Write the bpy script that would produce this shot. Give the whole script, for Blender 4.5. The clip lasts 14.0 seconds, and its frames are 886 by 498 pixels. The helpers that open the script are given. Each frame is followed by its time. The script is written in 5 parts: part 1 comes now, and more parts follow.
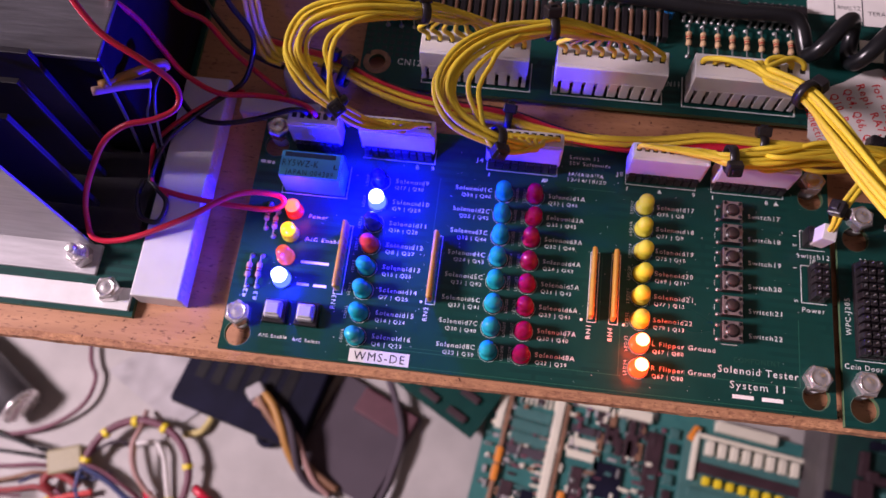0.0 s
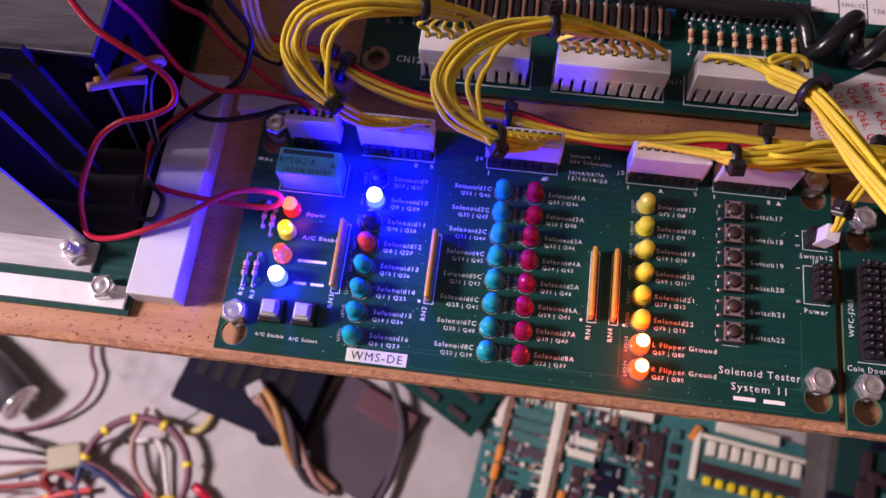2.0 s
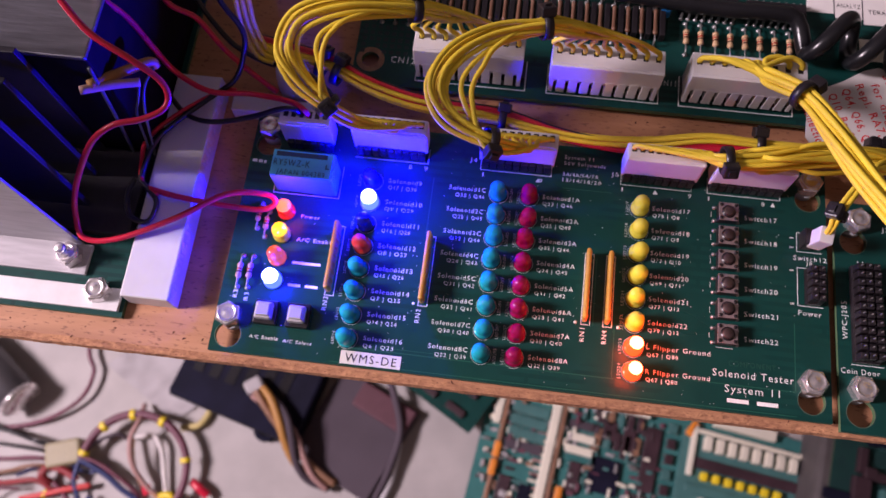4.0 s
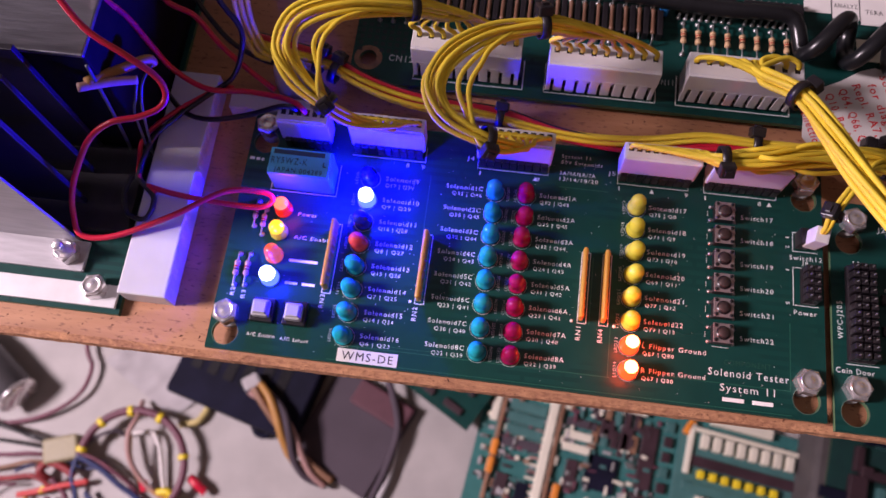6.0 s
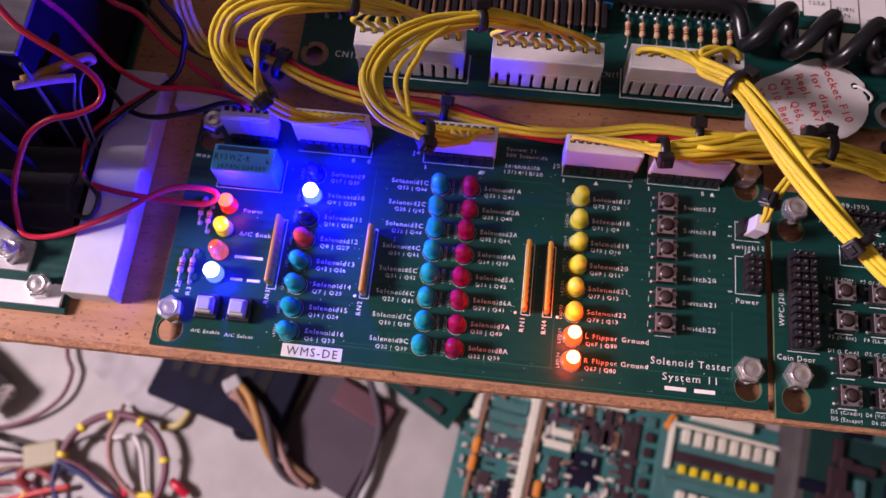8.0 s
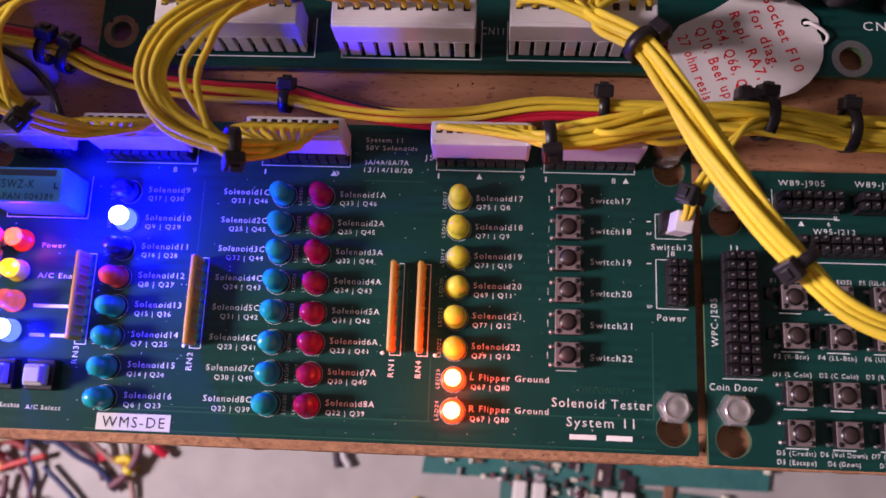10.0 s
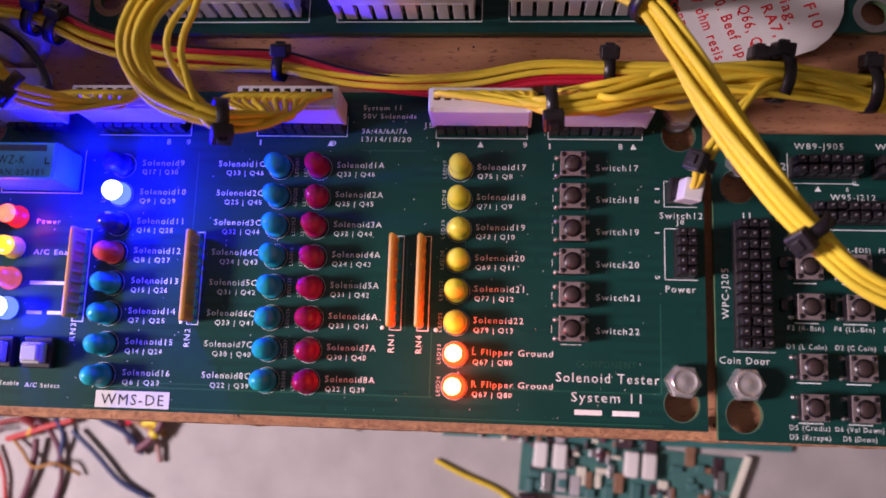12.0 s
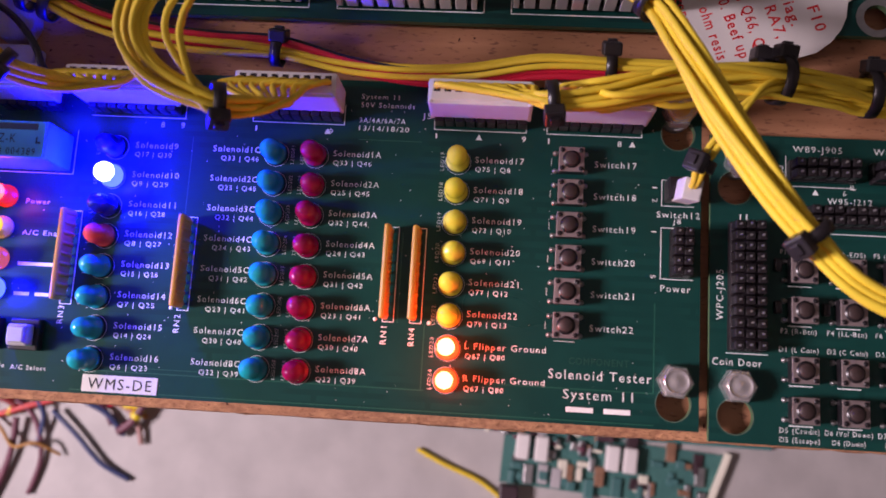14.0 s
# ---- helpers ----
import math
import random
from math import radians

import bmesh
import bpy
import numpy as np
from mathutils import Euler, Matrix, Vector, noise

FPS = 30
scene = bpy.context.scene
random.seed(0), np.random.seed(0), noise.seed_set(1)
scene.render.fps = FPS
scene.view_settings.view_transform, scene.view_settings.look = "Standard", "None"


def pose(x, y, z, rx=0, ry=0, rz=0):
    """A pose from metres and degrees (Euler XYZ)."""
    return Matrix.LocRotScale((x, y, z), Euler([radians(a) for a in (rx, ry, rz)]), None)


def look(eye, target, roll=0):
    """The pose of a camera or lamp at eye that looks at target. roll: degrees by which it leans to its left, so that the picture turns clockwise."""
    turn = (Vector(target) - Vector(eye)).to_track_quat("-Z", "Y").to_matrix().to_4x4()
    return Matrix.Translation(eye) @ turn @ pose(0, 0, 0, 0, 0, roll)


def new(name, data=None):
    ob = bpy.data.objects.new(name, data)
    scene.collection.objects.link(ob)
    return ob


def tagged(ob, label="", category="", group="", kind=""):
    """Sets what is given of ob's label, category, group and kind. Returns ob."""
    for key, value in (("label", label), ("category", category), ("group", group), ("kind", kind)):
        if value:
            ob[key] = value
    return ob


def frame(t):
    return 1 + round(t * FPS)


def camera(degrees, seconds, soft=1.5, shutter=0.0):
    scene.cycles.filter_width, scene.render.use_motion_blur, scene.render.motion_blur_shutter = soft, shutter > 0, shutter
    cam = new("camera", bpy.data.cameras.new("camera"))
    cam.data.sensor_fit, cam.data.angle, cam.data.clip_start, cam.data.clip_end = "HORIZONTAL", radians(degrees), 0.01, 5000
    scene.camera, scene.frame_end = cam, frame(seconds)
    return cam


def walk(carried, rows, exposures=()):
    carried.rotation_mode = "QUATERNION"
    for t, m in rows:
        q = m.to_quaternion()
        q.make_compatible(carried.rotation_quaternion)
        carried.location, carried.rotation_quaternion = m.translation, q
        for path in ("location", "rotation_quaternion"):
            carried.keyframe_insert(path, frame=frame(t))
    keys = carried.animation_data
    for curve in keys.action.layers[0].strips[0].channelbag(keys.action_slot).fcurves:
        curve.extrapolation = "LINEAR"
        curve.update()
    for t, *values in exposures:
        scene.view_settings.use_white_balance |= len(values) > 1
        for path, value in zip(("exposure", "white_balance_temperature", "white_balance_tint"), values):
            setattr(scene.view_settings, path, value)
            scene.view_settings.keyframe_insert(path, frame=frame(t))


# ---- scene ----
cam = camera(56.9, 14.0)
PATH = [
    (0, (-0.0158, -0.0588, 0.2471), (-0.0314, 0.0264, 0.0126), -3.67),
    (0.5, (-0.0156, -0.0585, 0.2457), (-0.0317, 0.0267, 0.0113), -3.91),
    (1, (-0.0148, -0.0575, 0.2449), (-0.0311, 0.0279, 0.0105), -3.96),
    (1.5, (-0.0148, -0.0574, 0.2446), (-0.0308, 0.0275, 0.0100), -3.69),
    (2, (-0.0149, -0.0575, 0.2447), (-0.0311, 0.0271, 0.0099), -3.90),
    (2.5, (-0.0151, -0.0580, 0.2455), (-0.0314, 0.0262, 0.0106), -4.05),
    (3, (-0.0147, -0.0564, 0.2455), (-0.0307, 0.0271, 0.0104), -3.95),
    (5.5, (-0.0130, -0.0544, 0.2456), (-0.0284, 0.0280, 0.0100), -3.58),
    (6, (-0.0131, -0.0546, 0.2461), (-0.0283, 0.0275, 0.0104), -3.39),
    (6.5, (-0.0129, -0.0558, 0.2455), (-0.0283, 0.0271, 0.0101), -3.40),
    (7, (-0.0116, -0.0557, 0.2448), (-0.0269, 0.0271, 0.0094), -3.45),
    (7.5, (-0.0051, -0.0554, 0.2452), (-0.0191, 0.0271, 0.0096), -3.07),
    (8, (0.0023, -0.0553, 0.2458), (-0.0107, 0.0274, 0.0102), -2.76),
    (8.5, (0.0068, -0.0534, 0.2429), (-0.0048, 0.0285, 0.0069), -2.71),
    (9, (0.0225, -0.0334, 0.2203), (0.0110, 0.0433, -0.0173), -5.11),
    (9.2, (0.0291, -0.0255, 0.2140), (0.0174, 0.0468, -0.0250), -6.62),
    (11.3, (0.0440, 0.0019, 0.1981), (0.0248, 0.0414, -0.0480), -24.54),
    (11.5, (0.0458, -0.0013, 0.1972), (0.0251, 0.0429, -0.0480), -23.95),
    (12, (0.0436, -0.0016, 0.1971), (0.0235, 0.0406, -0.0485), -23.94),
    (12.5, (0.0429, -0.0010, 0.1974), (0.0237, 0.0405, -0.0484), -23.07),
    (13, (0.0424, -0.0021, 0.1967), (0.0233, 0.0404, -0.0489), -22.18),
    (13.5, (0.0415, -0.0021, 0.1960), (0.0237, 0.0394, -0.0499), -21.32),
    (14, (0.0413, -0.0006, 0.1959), (0.0255, 0.0385, -0.0505), -18.85),
]
walk(cam, [(t, look(eye, target, roll)) for t, eye, target, roll in PATH])
cam.data.dof.use_dof = True
cam.data.dof.focus_distance = 0.232
cam.data.dof.aperture_fstop = 19.0

# ---- world and room light ----
world = bpy.data.worlds.new("world")
scene.world = world
world.use_nodes = True
world.node_tree.nodes["Background"].inputs[0].default_value = (0.9, 0.92, 1.0, 1)
world.node_tree.nodes["Background"].inputs[1].default_value = 0.25


def area_lamp(name, eye, target, size, power, color):
    data = bpy.data.lights.new(name, "AREA")
    data.shape, data.size, data.energy, data.color = "SQUARE", size, power, color
    ob = new(name, data)
    ob.matrix_world = look(eye, target)
    return ob


def point_lamp(name, place, radius, power, color):
    data = bpy.data.lights.new(name, "POINT")
    data.shadow_soft_size, data.energy, data.color = radius, power, color
    ob = new(name, data)
    ob.location = place
    return ob


area_lamp("ceiling_lamp", (-1.46, -0.205, 0.85), (0.0, 0.0, -0.2), 0.34, 55.0, (1.0, 0.80, 0.90))
BLUE, RED, AMBER = (0.0005, 0.0, 1.0), (1.0, 0.06, 0.01), (1.0, 0.45, 0.02)


def led_beam(name, place, aim, power, color, degrees):
    """An added spot for a lit LED's beam; its soft rim spares the board round the LED."""
    data = bpy.data.lights.new(name, "SPOT")
    data.shadow_soft_size, data.energy, data.color = 0.0026, power, color
    data.spot_size, data.spot_blend = radians(degrees), 1.0
    ob = new(name, data)
    ob.matrix_world = look(place, [p + a for p, a in zip(place, aim)])
    return ob


point_lamp("blue_led_lamp", (-0.0557, 0.0448, 0.0088), 0.0028, 0.55, BLUE)
# Added spot leaning left; also stands in for lens haze over the heat sink.
led_beam("blue_led_beam", (-0.0557, 0.0448, 0.0094), (-0.62, 0.1, 0.6), 1.0, BLUE, 160)
point_lamp("blue_led_lamp", (-0.082, 0.0149, 0.0095), 0.0026, 0.07, BLUE)
point_lamp("red_led_lamp", (-0.082, 0.0383, 0.0095), 0.0026, 0.006, RED)
point_lamp("amber_led_lamp", (-0.082, 0.0303, 0.0095), 0.0026, 0.0012, AMBER)
point_lamp("red_led_lamp", (0.0312, 0.0067, 0.0095), 0.0026, 0.016, RED)
point_lamp("red_led_lamp", (0.0312, -0.0009, 0.0095), 0.0026, 0.016, RED)

# ---- materials ----


def material(name, color, rough=0.5, metal=0.0, spread=0.15, scale=400.0, bump=0.0, stretch=(1, 1, 1), stain=0.0, coat=0.0, emit=None, power=0.0,
             transmission=0.0, second=None, soft=0.0):
    """A surface with fine grain, larger stains and a little relief. scale: grains per metre."""
    m = bpy.data.materials.new(name)
    m.use_nodes = True
    nodes, links = m.node_tree.nodes, m.node_tree.links
    b = nodes["Principled BSDF"]
    b.inputs["Metallic"].default_value = metal
    b.inputs["Coat Weight"].default_value = coat
    b.inputs["Coat Roughness"].default_value = 0.08
    b.inputs["Transmission Weight"].default_value = transmission
    if soft:
        b.inputs["Subsurface Weight"].default_value, b.inputs["Subsurface Scale"].default_value = soft, 0.005
        b.inputs["Subsurface Radius"].default_value = (1.0, 1.0, 1.0)
    coord, mapping = nodes.new("ShaderNodeTexCoord"), nodes.new("ShaderNodeMapping")
    mapping.inputs["Scale"].default_value = stretch
    links.new(coord.outputs["Object"], mapping.inputs["Vector"])
    fine, broad = nodes.new("ShaderNodeTexNoise"), nodes.new("ShaderNodeTexNoise")
    fine.inputs["Scale"].default_value, fine.inputs["Detail"].default_value = scale, 5
    broad.inputs["Scale"].default_value, broad.inputs["Detail"].default_value = scale / 9, 3
    links.new(mapping.outputs[0], fine.inputs["Vector"])
    links.new(mapping.outputs[0], broad.inputs["Vector"])
    add = nodes.new("ShaderNodeMath")
    add.operation = "MULTIPLY_ADD"
    add.inputs[1].default_value = 0.6
    half = nodes.new("ShaderNodeMath")
    half.operation = "MULTIPLY"
    half.inputs[1].default_value = 0.4
    links.new(broad.outputs[0], half.inputs[0])
    links.new(fine.outputs[0], add.inputs[0])
    links.new(half.outputs[0], add.inputs[2])
    ramp = nodes.new("ShaderNodeValToRGB")
    low = [c * (1 - spread) for c in color]
    high = [min(1, c * (1 + spread)) for c in color]
    if second:
        low, high = second, color
    ramp.color_ramp.elements[0].position, ramp.color_ramp.elements[1].position = 0.36, 0.64
    ramp.color_ramp.elements[0].color, ramp.color_ramp.elements[1].color = (*low, 1), (*high, 1)
    links.new(add.outputs[0], ramp.inputs[0])
    vary, info = nodes.new("ShaderNodeHueSaturation"), nodes.new("ShaderNodeObjectInfo")
    span = nodes.new("ShaderNodeMapRange")
    span.inputs[3].default_value, span.inputs[4].default_value = 0.93, 1.07
    links.new(info.outputs["Random"], span.inputs[0])
    links.new(span.outputs[0], vary.inputs["Value"])
    links.new(ramp.outputs[0], vary.inputs["Color"])
    links.new(vary.outputs[0], b.inputs["Base Color"])
    r = nodes.new("ShaderNodeMapRange")
    r.inputs[3].default_value, r.inputs[4].default_value = max(0.02, rough - 0.1 - stain), min(1, rough + 0.1 + stain)
    links.new(broad.outputs[0], r.inputs[0])
    links.new(r.outputs[0], b.inputs["Roughness"])
    if bump:
        relief = nodes.new("ShaderNodeBump")
        relief.inputs["Strength"].default_value, relief.inputs["Distance"].default_value = bump, 0.0006
        links.new(fine.outputs[0], relief.inputs["Height"])
        links.new(relief.outputs[0], b.inputs["Normal"])
    if emit:
        b.inputs["Emission Color"].default_value, b.inputs["Emission Strength"].default_value = (*emit, 1), power
    return m


def circuit_board(name, color, dark, rough=0.32):
    """Solder mask with copper traces and pours that show as a faint relief and tint."""
    m = material(name, color, rough, spread=0.12, scale=90, coat=0.0)
    nodes, links = m.node_tree.nodes, m.node_tree.links
    b, coord = nodes["Principled BSDF"], nodes["Texture Coordinate"]
    b.inputs["Specular IOR Level"].default_value = 0.28
    brick = nodes.new("ShaderNodeTexBrick")
    brick.inputs["Scale"].default_value = 95
    brick.inputs["Mortar Size"].default_value, brick.inputs["Mortar Smooth"].default_value = 0.07, 0.2
    brick.inputs["Brick Width"].default_value, brick.inputs["Row Height"].default_value = 2.6, 0.27
    brick.offset, brick.squash = 0.37, 0.7
    links.new(coord.outputs["Object"], brick.inputs["Vector"])
    gate, over = nodes.new("ShaderNodeTexNoise"), nodes.new("ShaderNodeMath")
    gate.inputs["Scale"].default_value = 45
    links.new(coord.outputs["Object"], gate.inputs["Vector"])
    step = nodes.new("ShaderNodeMapRange")
    step.inputs[1].default_value, step.inputs[2].default_value = 0.5, 0.56
    links.new(gate.outputs[0], step.inputs[0])
    over.operation = "MULTIPLY"
    links.new(brick.outputs["Fac"], over.inputs[0])
    links.new(step.outputs[0], over.inputs[1])
    mix = nodes.new("ShaderNodeMix")
    mix.data_type = "RGBA"
    links.new(over.outputs[0], mix.inputs["Factor"])
    links.new(nodes["Hue/Saturation/Value"].outputs[0], mix.inputs["A"])
    mix.inputs["B"].default_value = (*dark, 1)
    links.new(mix.outputs["Result"], b.inputs["Base Color"])
    relief = nodes.new("ShaderNodeBump")
    relief.inputs["Strength"].default_value, relief.inputs["Distance"].default_value = 0.06, 0.00004
    links.new(over.outputs[0], relief.inputs["Height"])
    links.new(relief.outputs[0], b.inputs["Normal"])
    return m


MASK = circuit_board("green_solder_mask", (0.0065, 0.048, 0.040), (0.0055, 0.042, 0.035), 0.3)
MASK_OLD = circuit_board("teal_solder_mask", (0.005, 0.046, 0.040), (0.004, 0.034, 0.031), 0.4)
LAMINATE = material("board_edge", (0.06, 0.11, 0.05), 0.7)
HOLE_RIM = material("tinned_hole_rim", (0.10, 0.16, 0.12), 0.4, 0.3)
SILK = material("silkscreen_ink", (0.86, 0.88, 0.87), 0.6, spread=0.06, scale=900)
SILK_DIM = material("dim_silkscreen_ink", (0.48, 0.54, 0.52), 0.6, spread=0.1, scale=900)
def plywood(name, light, dark, pit, stretch, scale, rough, bump):
    """Grain along the board, with short dark pits and scratches."""
    m = material(name, light, rough, scale=scale, stretch=stretch, bump=bump, stain=0.05, second=dark)
    nodes, links = m.node_tree.nodes, m.node_tree.links
    coord = nodes["Texture Coordinate"]
    place, specks, gate, mix = nodes.new("ShaderNodeMapping"), nodes.new("ShaderNodeTexNoise"), nodes.new("ShaderNodeMapRange"), nodes.new("ShaderNodeMix")
    place.inputs["Scale"].default_value = (0.35, 1, 1)
    specks.inputs["Scale"].default_value, specks.inputs["Detail"].default_value = scale * 4.5, 4
    gate.inputs[1].default_value, gate.inputs[2].default_value, gate.inputs[4].default_value = 0.58, 0.69, 0.8
    mix.data_type = "RGBA"
    links.new(coord.outputs["Object"], place.inputs["Vector"])
    links.new(place.outputs[0], specks.inputs["Vector"])
    links.new(specks.outputs[0], gate.inputs[0])
    links.new(gate.outputs[0], mix.inputs["Factor"])
    links.new(nodes["Hue/Saturation/Value"].outputs[0], mix.inputs["A"])
    mix.inputs["B"].default_value = (*pit, 1)
    links.new(mix.outputs["Result"], nodes["Principled BSDF"].inputs["Base Color"])
    return m


WOOD = plywood("plywood", (0.50, 0.245, 0.13), (0.36, 0.16, 0.08), (0.16, 0.06, 0.035), (0.10, 1, 1), 240, 0.6, 0.4)
GOUGE = material("dark_gouged_wood", (0.09, 0.03, 0.018), 0.9)
WOOD_EDGE = plywood("rough_wood_edge", (0.56, 0.28, 0.14), (0.30, 0.13, 0.07), (0.10, 0.035, 0.02), (0.6, 1, 1), 700, 0.85, 1.0)
NYLON = material("white_nylon", (0.56, 0.55, 0.57), 0.42, spread=0.04, scale=120)
HOUSING = material("white_connector_plastic", (0.72, 0.70, 0.72), 0.4, spread=0.04, scale=200)
BLACK = material("black_plastic", (0.016, 0.013, 0.016), 0.35, spread=0.3, scale=300)
BLACK_RUBBER = material("black_cable_jacket", (0.008, 0.008, 0.010), 0.28, spread=0.3, scale=80)
YELLOW = material("yellow_insulation", (0.80, 0.60, 0.055), 0.5, spread=0.08, scale=150, stain=0.05)
RED_WIRE = material("red_insulation", (0.58, 0.016, 0.05), 0.3, spread=0.1, scale=150)
BLACK_WIRE = material("black_insulation", (0.012, 0.012, 0.014), 0.3, spread=0.2, scale=150)
STEEL = material("zinc_plated_steel", (0.86, 0.82, 0.82), 0.26, 0.85, spread=0.12, scale=500, stain=0.08)
TIN = material("solder_tin", (0.36, 0.36, 0.36), 0.45, 0.85, spread=0.1, scale=700)
ALUMINIUM = material("brushed_aluminium", (0.38, 0.365, 0.385), 0.5, 0.25, spread=0.16, scale=500, stretch=(0.15, 1, 1), bump=0.1, stain=0.1)
LID_METAL = material("scratched_dark_steel", (0.21, 0.205, 0.235), 0.38, 0.8, spread=0.3, scale=420, stretch=(0.12, 1, 1), bump=0.25, stain=0.14)
PALE_BAR = material("pale_anodised_bar", (0.66, 0.65, 0.66), 0.5, 0.2, spread=0.06, scale=200)
BLACK_METAL = material("black_anodised_metal", (0.012, 0.011, 0.014), 0.45, 0.0, spread=0.25, scale=300, stain=0.08)
BROWN_CERAMIC = material("ochre_resistor_network", (0.54, 0.28, 0.04), 0.35, spread=0.1, scale=300, coat=0.3)
SWITCH_TOP = material("switch_steel", (0.34, 0.275, 0.275), 0.45, 0.6, spread=0.12, scale=500)
SWITCH_BUTTON = material("brown_button", (0.04, 0.024, 0.023), 0.5, spread=0.15, scale=400)
TAN_RESISTOR = material("tan_resistor", (0.55, 0.36, 0.2), 0.45, spread=0.08)
BROWN_PART = material("brown_component", (0.26, 0.14, 0.085), 0.5, spread=0.25)
BAND_RED = material("red_band", (0.35, 0.03, 0.015), 0.5)
BAND_BROWN = material("brown_band", (0.09, 0.03, 0.015), 0.5)
RELAY_BLUE = material("blue_relay_case", (0.07, 0.38, 0.74), 0.35, spread=0.05)
INK = material("black_print", (0.012, 0.012, 0.02), 0.6)
INK_BLUE = material("dark_blue_print", (0.01, 0.03, 0.09), 0.6)
PAPER = material("white_paper", (0.72, 0.69, 0.67), 0.8, spread=0.05, scale=150, bump=0.05)
RED_INK = material("red_pen_ink", (0.68, 0.015, 0.02), 0.6)
LED_TEAL = material("teal_led_plastic", (0.015, 0.33, 0.37), 0.06, spread=0.05, soft=1.0, transmission=0.1, stain=-0.08)
LED_DARK = material("dark_blue_led_plastic", (0.02, 0.03, 0.3), 0.2, spread=0.05, soft=0.4, transmission=0.5)
LED_CRIMSON = material("crimson_led_plastic", (0.28, 0.004, 0.07), 0.06, spread=0.05, soft=1.0, transmission=0.1, stain=-0.08)
LED_YELLOW = material("yellow_led_plastic", (0.82, 0.74, 0.07), 0.06, spread=0.05, soft=0.9, transmission=0.15, stain=-0.08)
LED_RED = material("red_led_plastic", (0.7, 0.08, 0.05), 0.06, spread=0.05, soft=0.8, transmission=0.15, stain=-0.08)
# For an unlit LED; the added emission only holds its orange-red colour.
LED_RED_EMIT = material("unlit_red_led_with_emission", (0.4, 0.05, 0.015), 0.15, emit=(1.0, 0.16, 0.05), power=0.5)
GREY_CAP = material("light_grey_cap", (0.40, 0.38, 0.41), 0.45, spread=0.05)
GLOW_BLUE = material("glowing_blue_led", (0.2, 0.25, 1.0), 0.2, emit=(0.30, 0.36, 1.0), power=14)
GLOW_BLUE_SIDE = material("glowing_blue_led_side", (0.02, 0.03, 0.3), 0.2, emit=(0.03, 0.05, 1.0), power=7)
GLOW_RED = material("glowing_red_led", (0.5, 0.05, 0.01), 0.2, emit=(1.0, 0.34, 0.13), power=9)
GLOW_RED_SIDE = material("glowing_red_led_side", (0.5, 0.03, 0.005), 0.2, emit=(1.0, 0.05, 0.01), power=3.2)
GLOW_DIM_RED = material("dim_glowing_red_led", (0.25, 0.008, 0.004), 0.2, emit=(1.0, 0.12, 0.07), power=3.0)
GLOW_DIM_SIDE = material("dim_red_led_side", (0.3, 0.012, 0.006), 0.2, emit=(1.0, 0.02, 0.01), power=0.7)
GLOW_AMBER = material("glowing_amber_led", (0.4, 0.2, 0.0), 0.2, emit=(1.0, 0.60, 0.03), power=1.5)
BENCH = material("worn_grey_bench_top", (0.48, 0.455, 0.44), 0.6, scale=22, second=(0.37, 0.35, 0.34), stain=0.1)
WALL = material("painted_wall", (0.34, 0.31, 0.29), 0.9, scale=6)
CEILING = material("ceiling_paint", (0.4, 0.38, 0.36), 0.9, scale=6)
FLOOR = material("concrete_floor", (0.25, 0.24, 0.23), 0.8, scale=8)
CREAM = material("cream_plastic", (0.76, 0.73, 0.60), 0.5, spread=0.06, scale=60)
BRIGHT_YELLOW = material("bright_yellow_plastic", (0.8, 0.62, 0.02), 0.45, spread=0.06, scale=60)
DARK_CHIP = material("dark_chip", (0.045, 0.022, 0.03), 0.5, spread=0.3, scale=60)
TEAL_PART = material("teal_component", (0.06, 0.17, 0.165), 0.5, spread=0.15, scale=60)
ORANGE_PART = material("orange_component", (0.75, 0.25, 0.03), 0.5, spread=0.1, scale=60)
GREY_FOAM = material("grey_brown_card", (0.08, 0.064, 0.08), 0.7, spread=0.1, scale=25)
NAVY = material("dark_navy_case", (0.008, 0.008, 0.022), 0.75, spread=0.3, scale=40)
PURPLE_WIRE = material("purple_red_loom", (0.16, 0.05, 0.08), 0.5, spread=0.25, scale=60)
BLUE_WIRE = material("blue_insulation", (0.035, 0.05, 0.15), 0.4, spread=0.1, scale=60)
PINK_SLEEVE = material("pink_sleeve", (0.42, 0.25, 0.23), 0.5, spread=0.1)
OCHRE_SLEEVE = material("ochre_sleeve", (0.40, 0.20, 0.05), 0.5, spread=0.1)
CLEAR_BAG = material("grey_film", (0.42, 0.40, 0.41), 0.7, spread=0.1, scale=40)
for m in (NAVY, BLACK_METAL, GREY_FOAM, YELLOW):
    m.node_tree.nodes["Principled BSDF"].inputs["Specular IOR Level"].default_value = 0.15

# ---- building helpers; all sizes below are in millimetres ----
MM = 0.001


